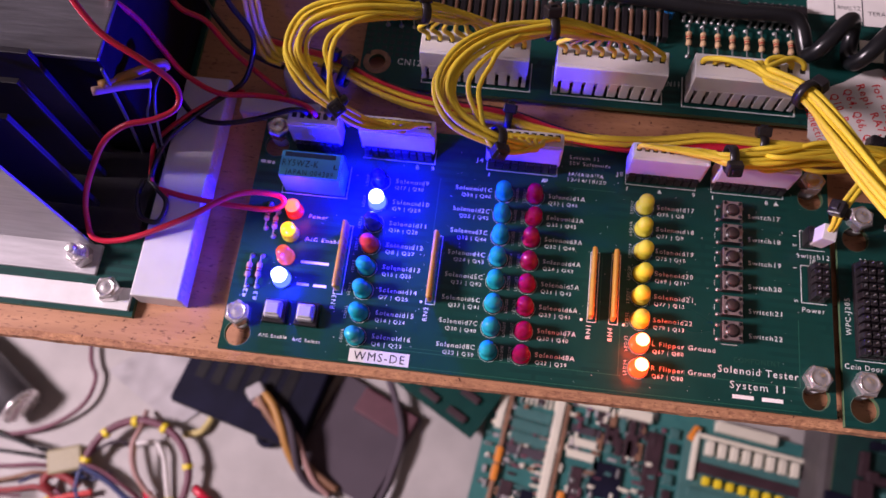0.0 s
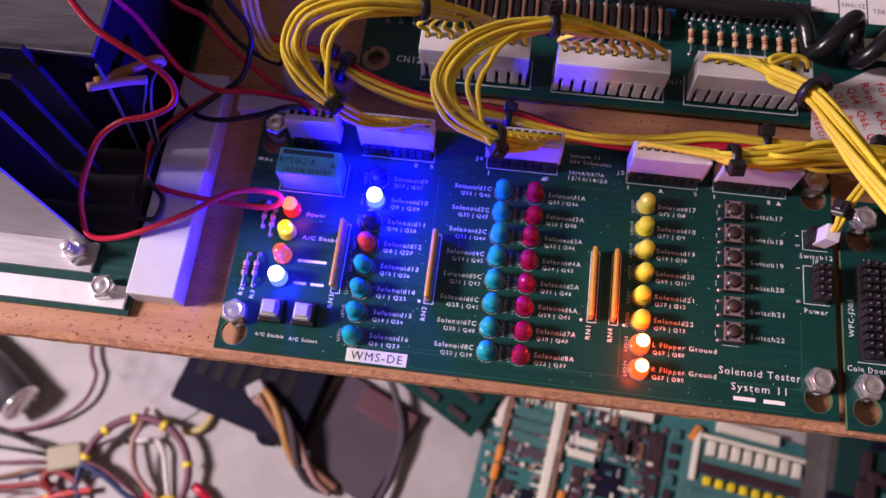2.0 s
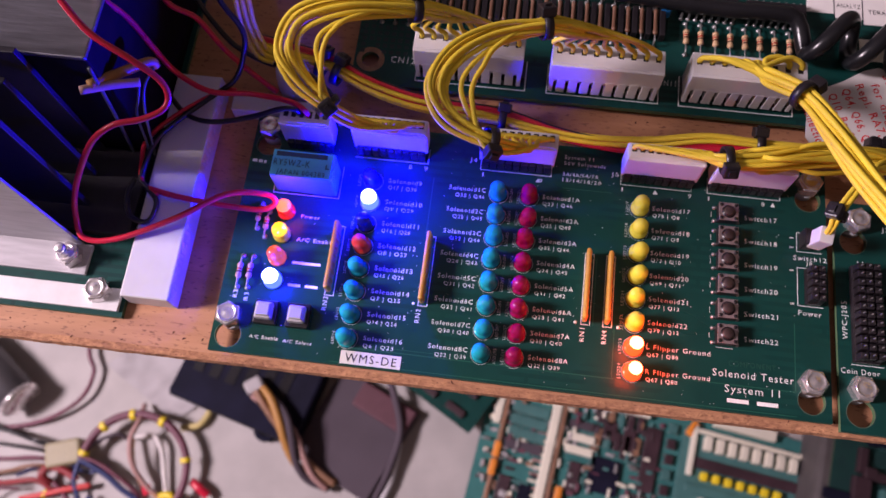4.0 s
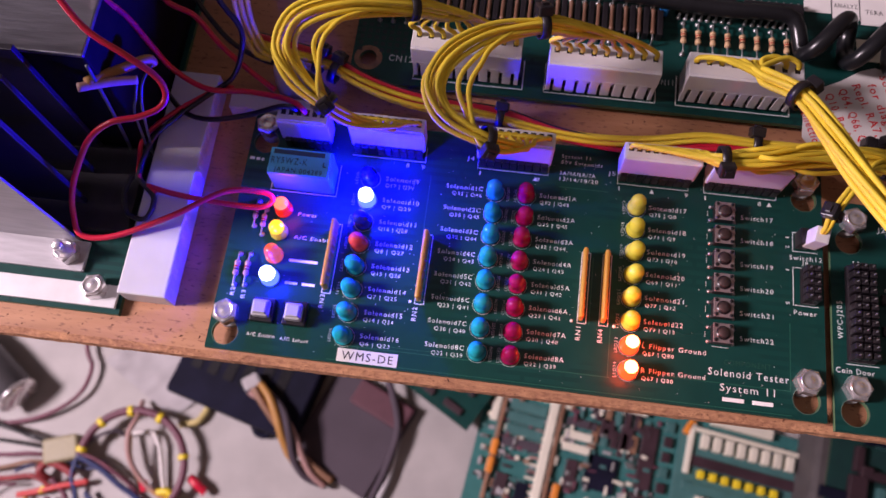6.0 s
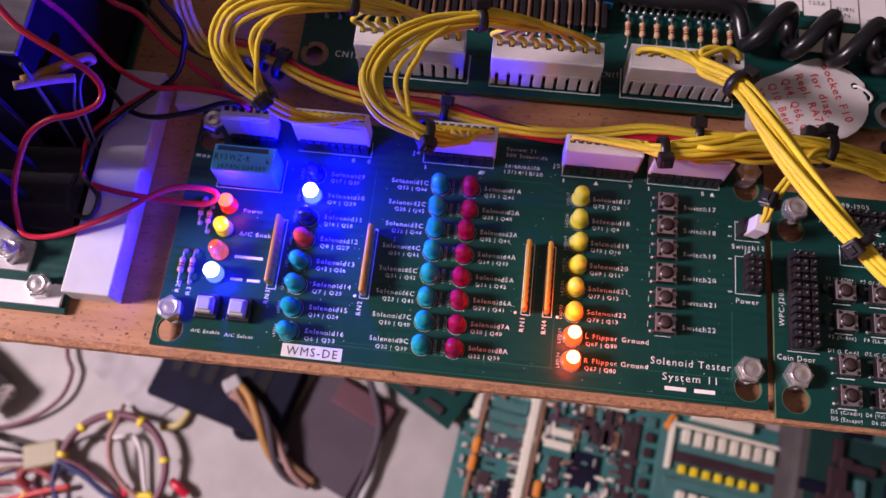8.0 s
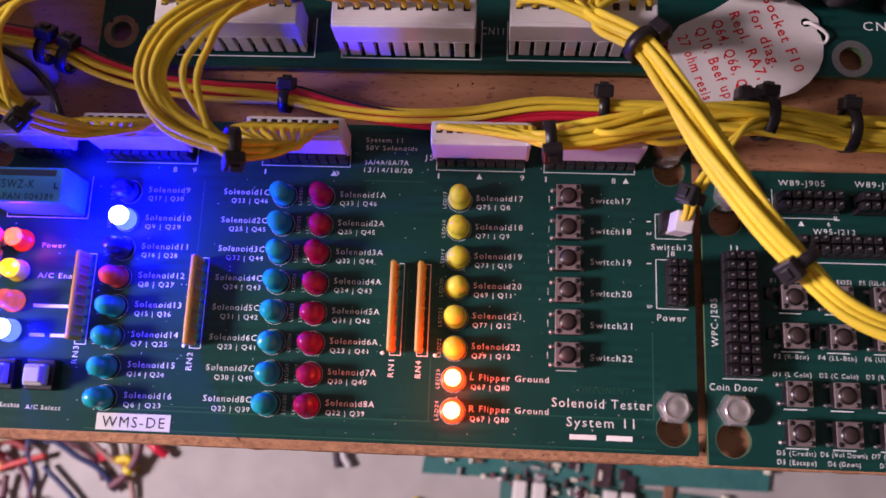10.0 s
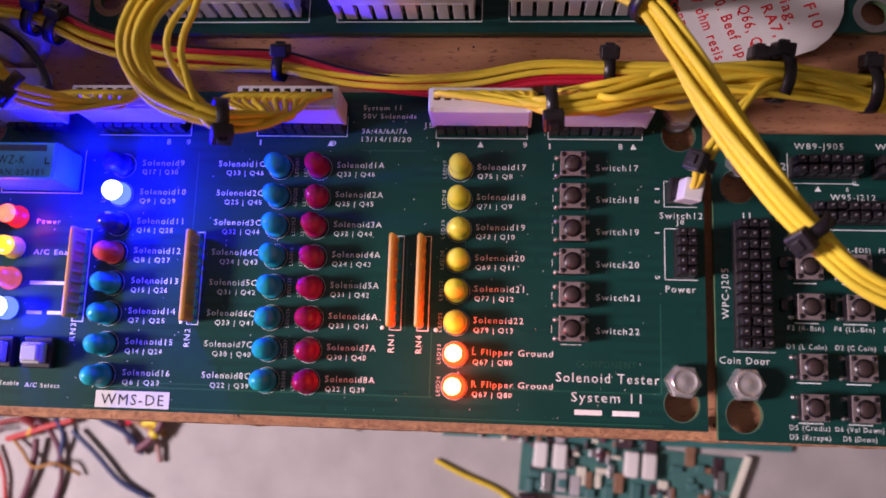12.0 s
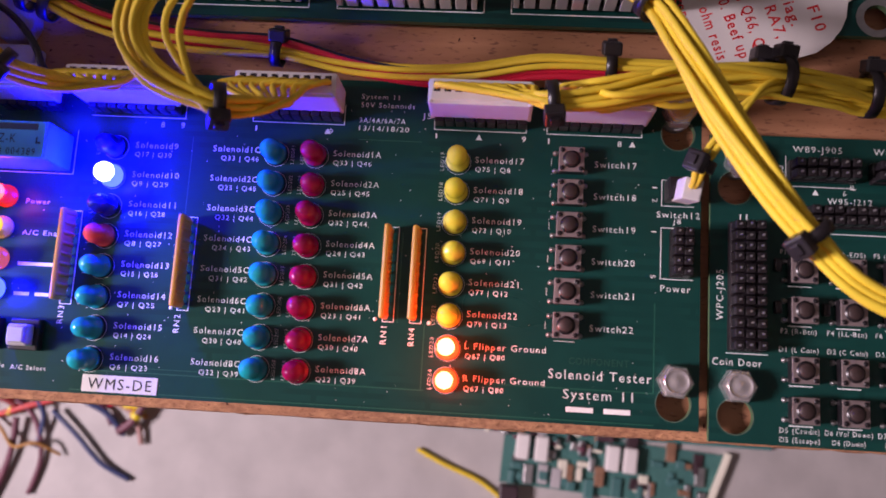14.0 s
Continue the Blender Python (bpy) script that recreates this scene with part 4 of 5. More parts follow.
cable_tie((-67.3, 60.9, 33), (0.8, -0.6, -0.7), 3.3, loom, head=(0.2, -0.6, 0.8))

# second loop
loom = thing("wire_loom", "looped yellow wires tied between two white connectors", "wire loom", "yellow wire looms")
big_housing(-2.1, 91.6, loom)
small_housing(-21.3, 62.6, loom)
path = [(4, 92, 37), (-6, 89.5, 41), (-20, 84, 44), (-31, 75, 45), (-35.5, 66, 42), (-31, 58, 38.5), (-19.5, 54, 34.5), (-13, 55.5, 28)]
for i, (a, b) in enumerate(offsets(9, 2.3)):
    px = -2.1 + 2.3 + 3.96 * i
    start = [(px, 97.5, 14), (px, 97.3, 20), (px - 2.5, 96.2, 24), (px * 0.6 + 3, 95.0, 30)]
    hole = -21.1 + 1.4 + 2.54 * i
    end = [(-11 + 0.55 * (hole + 10), 58.5 + 0.3 * b, 23.0 + 0.5 * a), (hole - 4.6, 63.6, 18.0), (hole - 1.3, 65.2, 17.2), (hole, 66.0, 15.6), (hole, 66.2, 12)]
    if i < 6:
        loom_wire(start, path, end, a, b, loom, [1, 1, 1.5, 1.9, 1.9, 1.6, 1, 1])
    else:
        k = (0.10, 0.36, 0.58)[i - 6]
        inner = [tuple(Vector(p).lerp(Vector((-16, 70, 42)), k * w)) for p, w in zip(path, (0, 0, 0.6, 1, 1, 0.8, 0, 0))]
        loom_wire(start, inner, end, a, b, loom, [1, 1, 0.4, 0.2, 0.2, 0.4, 1, 1])
cable_tie((-6, 89.5, 41), (-1, -0.35, 0.2), 3.3, loom, head=(0, 0.7, 1))
cable_tie((-18.5, 54.2, 34), (0.9, 0.1, -0.5), 3.3, loom, head=(0.2, -0.9, 0.3))

# third: slanting over the tag and away
loom = thing("wire_loom", "straight tied run of yellow wires slanting over the boards", "wire loom", "yellow wire looms")
big_housing(42.6, 92.4, loom)
path = [(64, 90, 25), (72.4, 81.5, 30), (78.2, 69, 34), (85.2, 55, 36.6), (94.3, 40, 38.4), (101.5, 30.5, 38.5), (111, 21.5, 37), (124, 16.5, 35), (150, 12, 32), (210, 6, 28)]
for i, (a, b) in enumerate(offsets(8, 2.5)):
    px = 42.6 + 2.3 + 3.96 * i + (4 if i > 5 else 0)
    lift = 22 if i < 5 else 23.5
    mid = (px + 0.45 * (62 - px), 95.5 - 0.25 * i, 23.5 + 0.3 * b)
    start = [(px, 98.3, 14), (px, 98.2, 18.6), (px + 1.8, 97.8, 20.6), mid] if i < 6 else [(px, 98.3, 14), (px, 99.4, 19), (px - 4, 100.2, 21), (px - 8.5, 98.0, 22), (67 - 0.6 * i, 93.4, 23.5)]
    loom_wire(start, path, [], a, b, loom, [1, 1, 1.25, 1.35, 1.2, 1, 1, 1, 1, 1], r=0.92, twist=0.42)
cable_tie((72.4, 81.5, 30), (0.55, -0.75, 0.35), 3.7, loom, head=(0.9, 0.5, 0.3))
cable_tie((101.3, 30.6, 38.5), (0.6, -0.75, -0.1), 3.7, loom, head=(-0.5, -0.4, 0.5))

# fourth: the run along the gap, from two connectors and from the far side
loom = thing("wire_loom", "thick tied run of yellow, red and black wires along the gap", "wire loom", "yellow wire looms")
small_housing(24.6, 62.3, loom)
small_housing(52.5, 62.3, loom)
path = [(52, 61.4, 22.5), (64, 62.8, 21.5), (78, 67.0, 18.5), (92, 70.0, 15.5), (104, 70.8, 13.5), (118, 70.6, 10), (127, 70.3, 7.5), (150, 70, 6), (230, 70, 6)]
packed = offsets(17, 5.0)
for i in range(9):
    hole = 24.8 + 1.4 + 2.54 * i
    a, b = packed[i]
    start = [(hole, 66.2, 12), (hole, 66.0, 16.8), (hole + 2.2, 65.2, 18.6), (hole + 0.5 * (50 - hole), 63.4 + 0.2 * b, 20.0 + 0.3 * a)]
    loom_wire(start, path, [], a * 0.75, b * 0.8, loom, [0.8, 1, 1.3, 1.2, 1, 1, 0.85, 1, 1], twist=0.33)
for i in range(8):
    hole = 52.7 + 1.4 + 2.54 * i
    a, b = packed[9 + i]
    k = 1 if hole < 62 else 2
    start = [(hole, 66.2, 12), (hole, 66.2, 16.8), (hole + 2.2, 66.2, 19.0)]
    loom_wire(start, path[k + (1 if hole > 68 else 0):], [], a * 0.8, b * 0.85, loom, [1.25, 1.2, 1, 1, 0.85, 1, 1, 1, 1][:len(path) - k], twist=-0.3)
back = [(-100, 89, 16), (-88, 88.5, 13), (-75, 86.5, 11.5), (-62, 81, 10), (-48, 78, 7.5), (-32, 77.5, 4.5), (-15.7, 77.8, 2.0), (2, 74.6, 1.6), (18, 73.2, 2.5), (34, 72.8, 6), (50, 75.0, 8), (66.7, 75.4, 7.5), (82, 75.0, 8), (97, 74.2, 8), (112, 72.8, 7), (127, 73.0, 6), (230, 73, 5)]
for i, (a, b) in enumerate(offsets(5, 1.7)):
    loom_wire([], back, [], a, b + 0.6, loom, [1, 1, 1, 1.6, 1.8, 1.8, 1, 1.4, 1.4, 1.4, 1.3, 1, 1, 1, 1, 1, 1])
behind = [(x, y + 2.2, z + 0.4) for x, y, z in back]
for i, (mat, da) in enumerate(((RED_WIRE, 0.4), (BLACK_WIRE, 1.9), (RED_WIRE, -1.2), (RED_WIRE, 1.1))):
    loom_wire([], [(x, y - (0 if q < 6 else 4.2 * min(1, (q - 6) / 3)), z) for q, (x, y, z) in enumerate(behind[:13])], [], -da, 0.2 * i, loom, None, mat, 0.85)
cable_tie((-77, 87, 12), (1, -0.3, -0.1), 3.4, loom, head=(0, 0.7, 0.8))
cable_tie((-71.5, 85, 11), (1, -0.35, -0.1), 3.4, loom, head=(0, 0.8, 0.8))
cable_tie((-15.7, 78.2, 2.4), (1, -0.1, 0), 2.8, loom, head=(0, 0.9, 0.5))
cable_tie((66.7, 75.6, 7.6), (1, 0, 0), 2.7, loom, head=(0, 0.9, 0.5))
cable_tie((52.3, 61.4, 22.4), (1, 0.1, 0), 3.6, loom, head=(0, -0.9, 0.5))
cable_tie((100.5, 73.4, 10.5), (1, -0.1, -0.1), 3.4, loom, head=(-0.2, 1, 0.2))
cable_tie((104.6, 71.4, 13.2), (1, -0.05, -0.2), 5.0, loom, flat=1.0, head=(0, 1, 0.3))
cable_tie((127, 71.0, 7.4), (1, 0, 0), 4.9, loom, head=(0, 1, 0.35))
cable_tie((141, 71.0, 7.4), (1, 0, 0), 4.9, loom, head=(0, 1, 0.35))
# the short pair to the two-pin header
small = part("connector_housing", Shape().box(-2.2, 2.2, -2.5, 2.6, 0, 9.8, 0.35), [HOUSING, BLACK], loom, "small white two-pin housing", pose(0.0850, 0.0464, 0.0030, 8, 3, -10))
for a in (-0.9, 0.9):
    part("wire", Shape().tube([(85.4 + a * 0.3, 45.6, 11), (85.4 + a * 0.6, 46.4, 15.6), (85.8 + a, 49.3, 19), (90 + a, 56, 20), (95 + 0.5 * a, 63, 19.5), (101, 68.3 + a, 17), (110, 70.6 + a, 13), (126, 71.5, 10)], W_R, 8, 6), YELLOW, loom)
cable_tie((86.0, 49.0, 18.8), (0.3, 0.8, 0.2), 1.9, loom, head=(-0.6, 0.1, 0.8))

# ---- the paper tag ----
tag = thing("paper_tag", "white paper tag with red handwriting tucked under yellow wires", "paper tag")
border = [(84, 84), (88, 78.8), (100, 79.6), (113.5, 82.2), (117.5, 83.6), (121, 86.4), (123.4, 89.6), (124.8, 93.0), (125.2, 97.0), (124.6, 99.6), (123.6, 101.0), (124.4, 102.6), (124.2, 104.6), (122.6, 106.4), (119.8, 108.8), (115, 111.4), (109, 113.2), (104, 111.4), (97, 106.6), (88, 102), (85, 98)]
part("tag_sheet", Shape().plate(border, [(121.0, 103.4, 1.3)], 0.9, 1.15), [PAPER, PAPER], tag)
pen = random.Random(7)
for j, (word, width) in enumerate((("Socket F10", 22.5), ("for diag.", 17.0), ("Repl. RA7,", 20.0), ("Q64, Q66, Q70", 24.0), ("Q10. Beef up", 21.0), ("27 ohm resis.", 20.0), ("connection", 17.0))):
    lettering(word, 111.4 - 4.55 * j + (0.6 if j == 1 else 0), 110.6 - 2.3 * j - (1.6 if j == 1 else 0), width, 2.9, RED_INK, tag, z=1.22, turn=-70 + pen.uniform(-2, 2), name="handwriting", weight=0.012)
part("string", Shape().tube([(120.6, 103.2, 1.0), (121.6, 102.6, 2.2), (124.4, 100.8, 2.4), (126.2, 99.2, 1.6), (125.4, 97.6, 0.9), (122.8, 98.2, 0.8)], 0.45, 8, 6), PAPER, tag, "white tie string")

# ---- the coiled cable ----
cord = thing("coiled_cable", "glossy black coiled cable lying over the driver board", "cable")
pts = [(-20, 134, 9), (8, 129.6, 9), (34, 127.0, 9), (56, 125.4, 9), (70, 125.8, 9), (79.4, 124.8, 8)]
for i in range(118):
    a = 2 * math.pi * (i - 2) / 13
    x = 14.6 * (a / (2 * math.pi) + 0.42 * (1 - math.cos(a)) / 2)
    pts.append((83.8 + x, 118.6 - 0.11 * x - 7.4 * math.cos(a), 9.4 + 5.6 * math.sin(a)))
part("cord", Shape().tube(pts, 2.75, 12, 3), BLACK_RUBBER, cord)

# ---- the power supply side ----
supply = thing("power_supply_board", "dark green board with a pale bar and an aluminium plate", "circuit board")
part("board_panel", Shape().plate([(-330, -2.2), (-128.3, -2.2), (-128.3, 130), (-330, 130)], [], -4.4, -2.6), [MASK_OLD, LAMINATE], supply)
part("pale_bar", Shape().box(-330, -129.6, -0.6, 6.8, -2.6, -1.2, 0.2), PALE_BAR, supply, "pale grey anodised bar")
hex_bolt(-136.8, 5.2, -1.2, supply, 12)
part("plate", Shape().box(-330, -143.0, 10.0, 20.2, -2.6, -1.0, 0.3), ALUMINIUM, supply, "scuffed aluminium mounting flange")
# Upper height is unseen, added to cast shade over the boards' left part.
part("plate", Shape().box(-330, -146.6, 20.0, 20.8, -2.6, 205.0, 0.2), ALUMINIUM, supply, "upright aluminium plate")
stud = hex_bolt(-149.0, 15.6, -1.0, supply, 40, "hex nut with a threaded stud")
part("stud", Shape().lathe([(1.7, 4.3), (1.7, 8.5), (1.3, 8.9)], n=14), STEEL, stud)
SINK_METAL = material("black_heat_sink", (0.018, 0.015, 0.023), 0.5, spread=0.25, scale=300, stain=0.08)
sink = thing("heat_sink", "black finned metal heat sink lit blue along its edges", "heat sink")
part("base", Shape().box(-330, -131.0, 24.0, 54.0, -2.5, 1.5, 0.4), SINK_METAL, sink)
for x1, y, top in ((-147.0, 53.3, 60.0), (-147.0, 44.0, 60.0), (-146.6, 33.2, 60.0)):
    part("fin", Shape().box(-330, x1, y - 0.9, y + 0.9, 1.2, top, 0.25), SINK_METAL, sink)
CASE_PAINT = material("matt_black_case_paint", (0.006, 0.005, 0.008), 0.7, spread=0.3, scale=200)
CASE_PAINT.node_tree.nodes["Principled BSDF"].inputs["Specular IOR Level"].default_value = 0.1
box = thing("transformer_case", "tall black case with a scratched metal lid", "case")
part("shell", Shape().box(-250, -129.8, 55.0, 130.0, -2.5, 55.6, 0.8), CASE_PAINT, box)
part("lid", Shape().box(-251, -129.2, 54.4, 130.6, 55.6, 57.2, 0.5), LID_METAL, box, "scratched dark metal lid")
DULL_LEAD = material("dull_grey_lead", (0.13, 0.14, 0.145), 0.5, 0.5)
loose = thing("capacitor", "leaded component with ochre and pink sleeves", "capacitor")
part("ochre_sleeve", Shape().tube([(-132.5, 52.6, 46), (-126.1, 61.0, 41), (-121.2, 66.6, 38), (-120.2, 66.6, 35.5)], 1.5, 10, 6), OCHRE_SLEEVE, loose)
part("pink_sleeve", Shape().tube([(-134.5, 50.6, 46), (-127.0, 55.4, 42.6), (-121.3, 58.3, 40)], 1.3, 10, 6), PINK_SLEEVE, loose)
part("lead", Shape().tube([(-120.2, 66.4, 36), (-120.4, 58.6, 38.5), (-121.8, 54, 32), (-128.2, 54, 8), (-129.2, 52.4, 1.4)], 0.4, 8, 5), DULL_LEAD, loose)
part("lead", Shape().tube([(-121.5, 58.3, 40), (-122.4, 54.6, 36), (-126.6, 54.6, 26), (-129.4, 53.6, 10), (-130.4, 51.5, 1.4)], 0.4, 8, 5), DULL_LEAD, loose)
part("lead", Shape().tube([(-129.0, 53.4, 54), (-132.6, 53.8, 30), (-136, 54.0, 10), (-137, 53.4, 1.4)], 0.55, 8, 5), DULL_LEAD, loose)

bar = thing("nylon_block", "white nylon guide bar with a notched edge", "plastic bar")
s = Shape().box(-127.6, -112.0, 3.2, 83.0, -4.5, 4.6, 0.5)
for i in range(40):
    s.box(-112.3, -111.75 + 0.2 * noise.noise((i * 1.7, 0, 0)), 3.7 + 1.97 * i, 4.9 + 1.97 * i, -4.4, 3.6, 0.2)
s.box(-112.2, -111.8, 3.2, 83.0, -4.5, 0.5, 0.2)
part("bar", s, NYLON, bar)
clip = thing("nylon_clip", "small white nylon cable clip on the plywood", "cable clip")
part("clip_base", Shape().box(-108, -80, 72.8, 78.5, -4.5, 1.5, 0.5), NYLON, clip)
part("clip_post", Shape().lathe([(6.0, -4.5), (6.0, 2), (5.2, 9), (4.2, 11), (0.1, 11.6)], -88, 86.0, 0, 20), NYLON, clip)

red = thing("red_wire", "long looping red and black hook-up wires", "wire", "loose hook-up wires")
for mat, r, name, q in (
        (RED_WIRE, 0.95, "red_wire", [(-138.0, 69.1, 70), (-128.4, 60.4, 62), (-117.8, 56.5, 56), (-111.4, 54.6, 50), (-109.2, 51.8, 46), (-110.6, 48.2, 44), (-116.5, 45.0, 43), (-124.4, 42.9, 42), (-131.8, 39.6, 37), (-138.5, 34.5, 27), (-143.6, 30.2, 17), (-145.0, 25.2, 10), (-142.5, 19.8, 6.4), (-132, 21, 6), (-114, 29, 9), (-99, 38, 11), (-87, 40, 9), (-84.6, 38, 7), (-91, 36, 5.4), (-114, 37, 6), (-126, 39, 6)]),
        (RED_WIRE, 0.95, "red_wire", [(-136, 108, 32), (-128, 97, 25), (-119, 95, 20), (-110, 88, 15), (-101, 83, 10), (-92, 79, 5)]),
        (RED_WIRE, 0.95, "red_wire", [(-133.7, 74.0, 64), (-130.8, 74.8, 56), (-129.2, 78.1, 42), (-128.0, 79.5, 24), (-124.3, 78.2, 13), (-112, 73, 12), (-98, 73, 13), (-84, 70, 16), (-78, 66.5, 17), (-77.6, 66, 12)]),
        (RED_WIRE, 0.8, "red_wire", [(-104, 75, 11), (-110, 74, 10), (-123, 65, 8), (-131, 56, 6.5), (-131, 48, 6), (-129, 41, 6), (-123, 37, 5.8)]),
        (BLACK_WIRE, 0.9, "black_wire", [(-112, 101, 44), (-107, 93, 35), (-100, 87, 28), (-100, 82, 22), (-104, 77, 14), (-112, 72, 10), (-122, 63, 8), (-128, 55, 7), (-130, 43, 6), (-128, 40, 6), (-123, 35, 5.8), (-124, 28, 5.8), (-130, 29, 5.8), (-133, 36, 5.5), (-132, 42, 5.5)]),
        (BLACK_WIRE, 0.9, "black_wire", [(-138, 78, 4), (-129, 74, 7), (-120, 66, 8), (-110, 63, 10), (-97, 65, 12), (-86, 66.5, 17), (-81, 66.5, 17), (-80.2, 66, 12)]),
        (BLACK_WIRE, 0.9, "black_wire", [(-126, 110, 26), (-121, 103, 20), (-116, 98, 15), (-108, 93, 8), (-96, 90, 4), (-90, 88.6, 12)]),
        (YELLOW, 0.85, "yellow_wire", [(-102, 101, 44), (-100, 94, 35), (-99, 90, 26), (-96, 87, 16), (-91, 86.8, 13.5)]),
        (YELLOW, 0.85, "yellow_wire", [(-100, 101, 44), (-98, 94.6, 35), (-97.2, 90.5, 26), (-94, 87.8, 16), (-88, 88, 13)]),
        (YELLOW, 0.85, "yellow_wire", [(-104, 101, 44), (-101.6, 93, 35), (-100.8, 89, 26), (-98, 86, 16), (-93, 85.5, 13)])):
    part(name, Shape().tube(q, r, 8, 6), mat, red)
small_plug = thing("plug", "small white plug with red and black wires", "connector")
small_housing(-86.0, 62.4, small_plug, 6, label="small white connector housing")
part("wire", Shape().tube([(-67, 66, 12), (-67.5, 66.4, 17), (-70, 72, 18), (-78, 80, 15), (-88, 86, 13)], 0.9, 8, 6), BLACK_WIRE, small_plug)

# ---- on the bench below ----
Z = -700


def at_bench(x, y, turn=0, z=0):
    return pose(x * MM, y * MM, (Z + z) * MM, 0, 0, turn)


cpu = thing("loose_circuit_board", "teal circuit board crowded with chips lying on the bench", "circuit board")
cpu.matrix_basis = at_bench(-8, -60, -8, 6)
part("board_panel", Shape().plate([(-16, 8), (342, 54), (342, 204), (200, 208), (200, 330), (-16, 330)], [(0, 150, 4)], -2, 0), [circuit_board("bench_board_mask", (0.05, 0.19, 0.18), (0.03, 0.13, 0.13), 0.5), LAMINATE], cpu)
for x in (10, 305):
    part("foot", Shape().lathe([(5, -6), (5, -2)], x, 100, n=12), NYLON, cpu)
mixed = random.Random(12)


def chip(x, y, w, h, mat, parent, name="chip", tall=5, label="dark integrated circuit"):
    s = Shape().box(-w / 2, w / 2, -h / 2, h / 2, 0.8, tall, 0.8)
    n = max(2, int(max(w, h) / 6))
    for i in range(n):
        t = -0.42 + 0.84 * i / (n - 1)
        for e in (-1, 1):
            if h >= w:
                s.box(e * w / 2 - 0.9, e * w / 2 + 0.9, t * h - 0.8, t * h + 0.8, 0.0, 2.4, slot=1)
            else:
                s.box(t * w - 0.8, t * w + 0.8, e * h / 2 - 0.9, e * h / 2 + 0.9, 0.0, 2.4, slot=1)
    part(name, s, [mat, TIN], parent, label, (x, y, 0))


part("bus_bar", Shape().box(-4.5, 4.5, -34, 90, 0, 9, 1.5), CREAM, cpu, "long cream connector strip", (-2, 170, 0))
part("bus_bar", Shape().box(-5, 5, -70, 66, 0, 9, 1.5), CREAM, cpu, "long cream connector strip", (62, 120, 0))
part("bus_bar", Shape().box(-2.5, 2.5, -80, 66, 0, 7, 1.2), BROWN_PART, cpu, "long brown connector strip", (71, 116, 0))
part("bus_bar", Shape().box(-2.5, 2.5, -80, 90, 0, 7, 1.2), BROWN_PART, cpu, "long brown connector strip", (6, 130, 0))
for x in (98, 146):
    part("connector", Shape().box(-18, 18, -6, 6, 0, 10, 1), CREAM, cpu, "cream board connector", (x, 190, 0))
part("connector", Shape().box(-34, 34, -6, 6, 0, 10, 1), CREAM, cpu, "cream board connector", (268, 200, 0))
rail = part("connector_tray", Shape().box(-68, 66, -52, 32, 0, 3, 0.8), TEAL_PART, cpu, "tray of white and yellow switches with a pale rim", (272, 155, 0))
part("rim", Shape().box(62, 68, -84, 34, 3, 9, 1), CREAM, rail)
part("rim", Shape().box(-60, -54, -20, 36, 3, 9, 1), CREAM, rail)
part("rim", Shape().box(-60, 62, 28, 33, 3, 8, 1), CREAM, rail)
for i in range(1, 9):
    part("white_block", Shape().box(-4.4, 4.4, -10, 6, 3, 14, 1.5), CREAM, rail, at=(-55 + 13.2 * i, 20, 0))
    if i < 8:
        part("yellow_block", Shape().box(-3.9, 3.9, -4.5, 5, 3, 12, 1.8), BRIGHT_YELLOW, rail, at=(-54 + 13.2 * i, -18, 0))
    part("white_block", Shape().box(-4.6, 4.6, -9, 9, 3, 14, 1.5), CREAM, rail, at=(-52 + 13.2 * i, -50, 0))
part("dark_gap", Shape().box(-58, 62, -10, 2, 3, 6, 0.8), DARK_CHIP, rail)
part("dark_gap", Shape().box(-58, 62, -38, -28, 3, 6, 0.8), TEAL_PART, rail)
for cx, cy, w, h, m in ((34, 196, 20, 36, DARK_CHIP), (34, 160, 42, 11, TEAL_PART), (34, 146, 42, 11, TEAL_PART), (34, 132, 42, 11, TEAL_PART), (34, 118, 42, 11, GREY_FOAM), (22, 70, 14, 26, DARK_CHIP), (46, 66, 14, 26, NAVY),
                        (172, 140, 17, 72, DARK_CHIP), (172, 64, 17, 72, DARK_CHIP), (96, 158, 34, 9, GREY_FOAM), (96, 144, 34, 9, CREAM), (96, 130, 34, 9, CREAM), (124, 160, 16, 22, DARK_CHIP), (146, 150, 14, 34, DARK_CHIP),
                        (126, 110, 34, 38, NAVY), (94, 100, 13, 34, DARK_CHIP), (96, 62, 52, 8, TEAL_PART), (96, 48, 52, 8, TEAL_PART), (96, 34, 52, 8, TEAL_PART), (140, 60, 12, 40, DARK_CHIP), (200, 30, 12, 30, DARK_CHIP)):
    chip(cx, cy, w, h, m, cpu)
for i in range(9):
    chip(192, 180 - 17 * i, 9, 11, DARK_CHIP if i % 3 else TEAL_PART, cpu, tall=6)
for x, y in ((6, 108), (6, 88), (212, 186), (82, 78)):
    part("capacitor", Shape().box(-4, 4, -9, 9, 0.5, 9, 2), ORANGE_PART, cpu, "orange film capacitor", pose(x * MM, y * MM, 0, 0, 0, -25 if x > 100 else 0))
for i in range(280):
    x, y = mixed.uniform(-10, 182), mixed.uniform(12, 200)
    w, h = mixed.choice(((10, 3.2), (3.2, 10), (5, 5), (7, 4), (4, 8)))
    m = mixed.choice((CREAM, TEAL_PART, DARK_CHIP, BROWN_PART, TIN, TEAL_PART, CREAM, TIN, PURPLE_WIRE, CLEAR_BAG))
    part("small_component", Shape().box(-w / 2, w / 2, -h / 2, h / 2, 0.2, mixed.uniform(3, 7), 0.9), m, cpu, at=(x, y, 0))

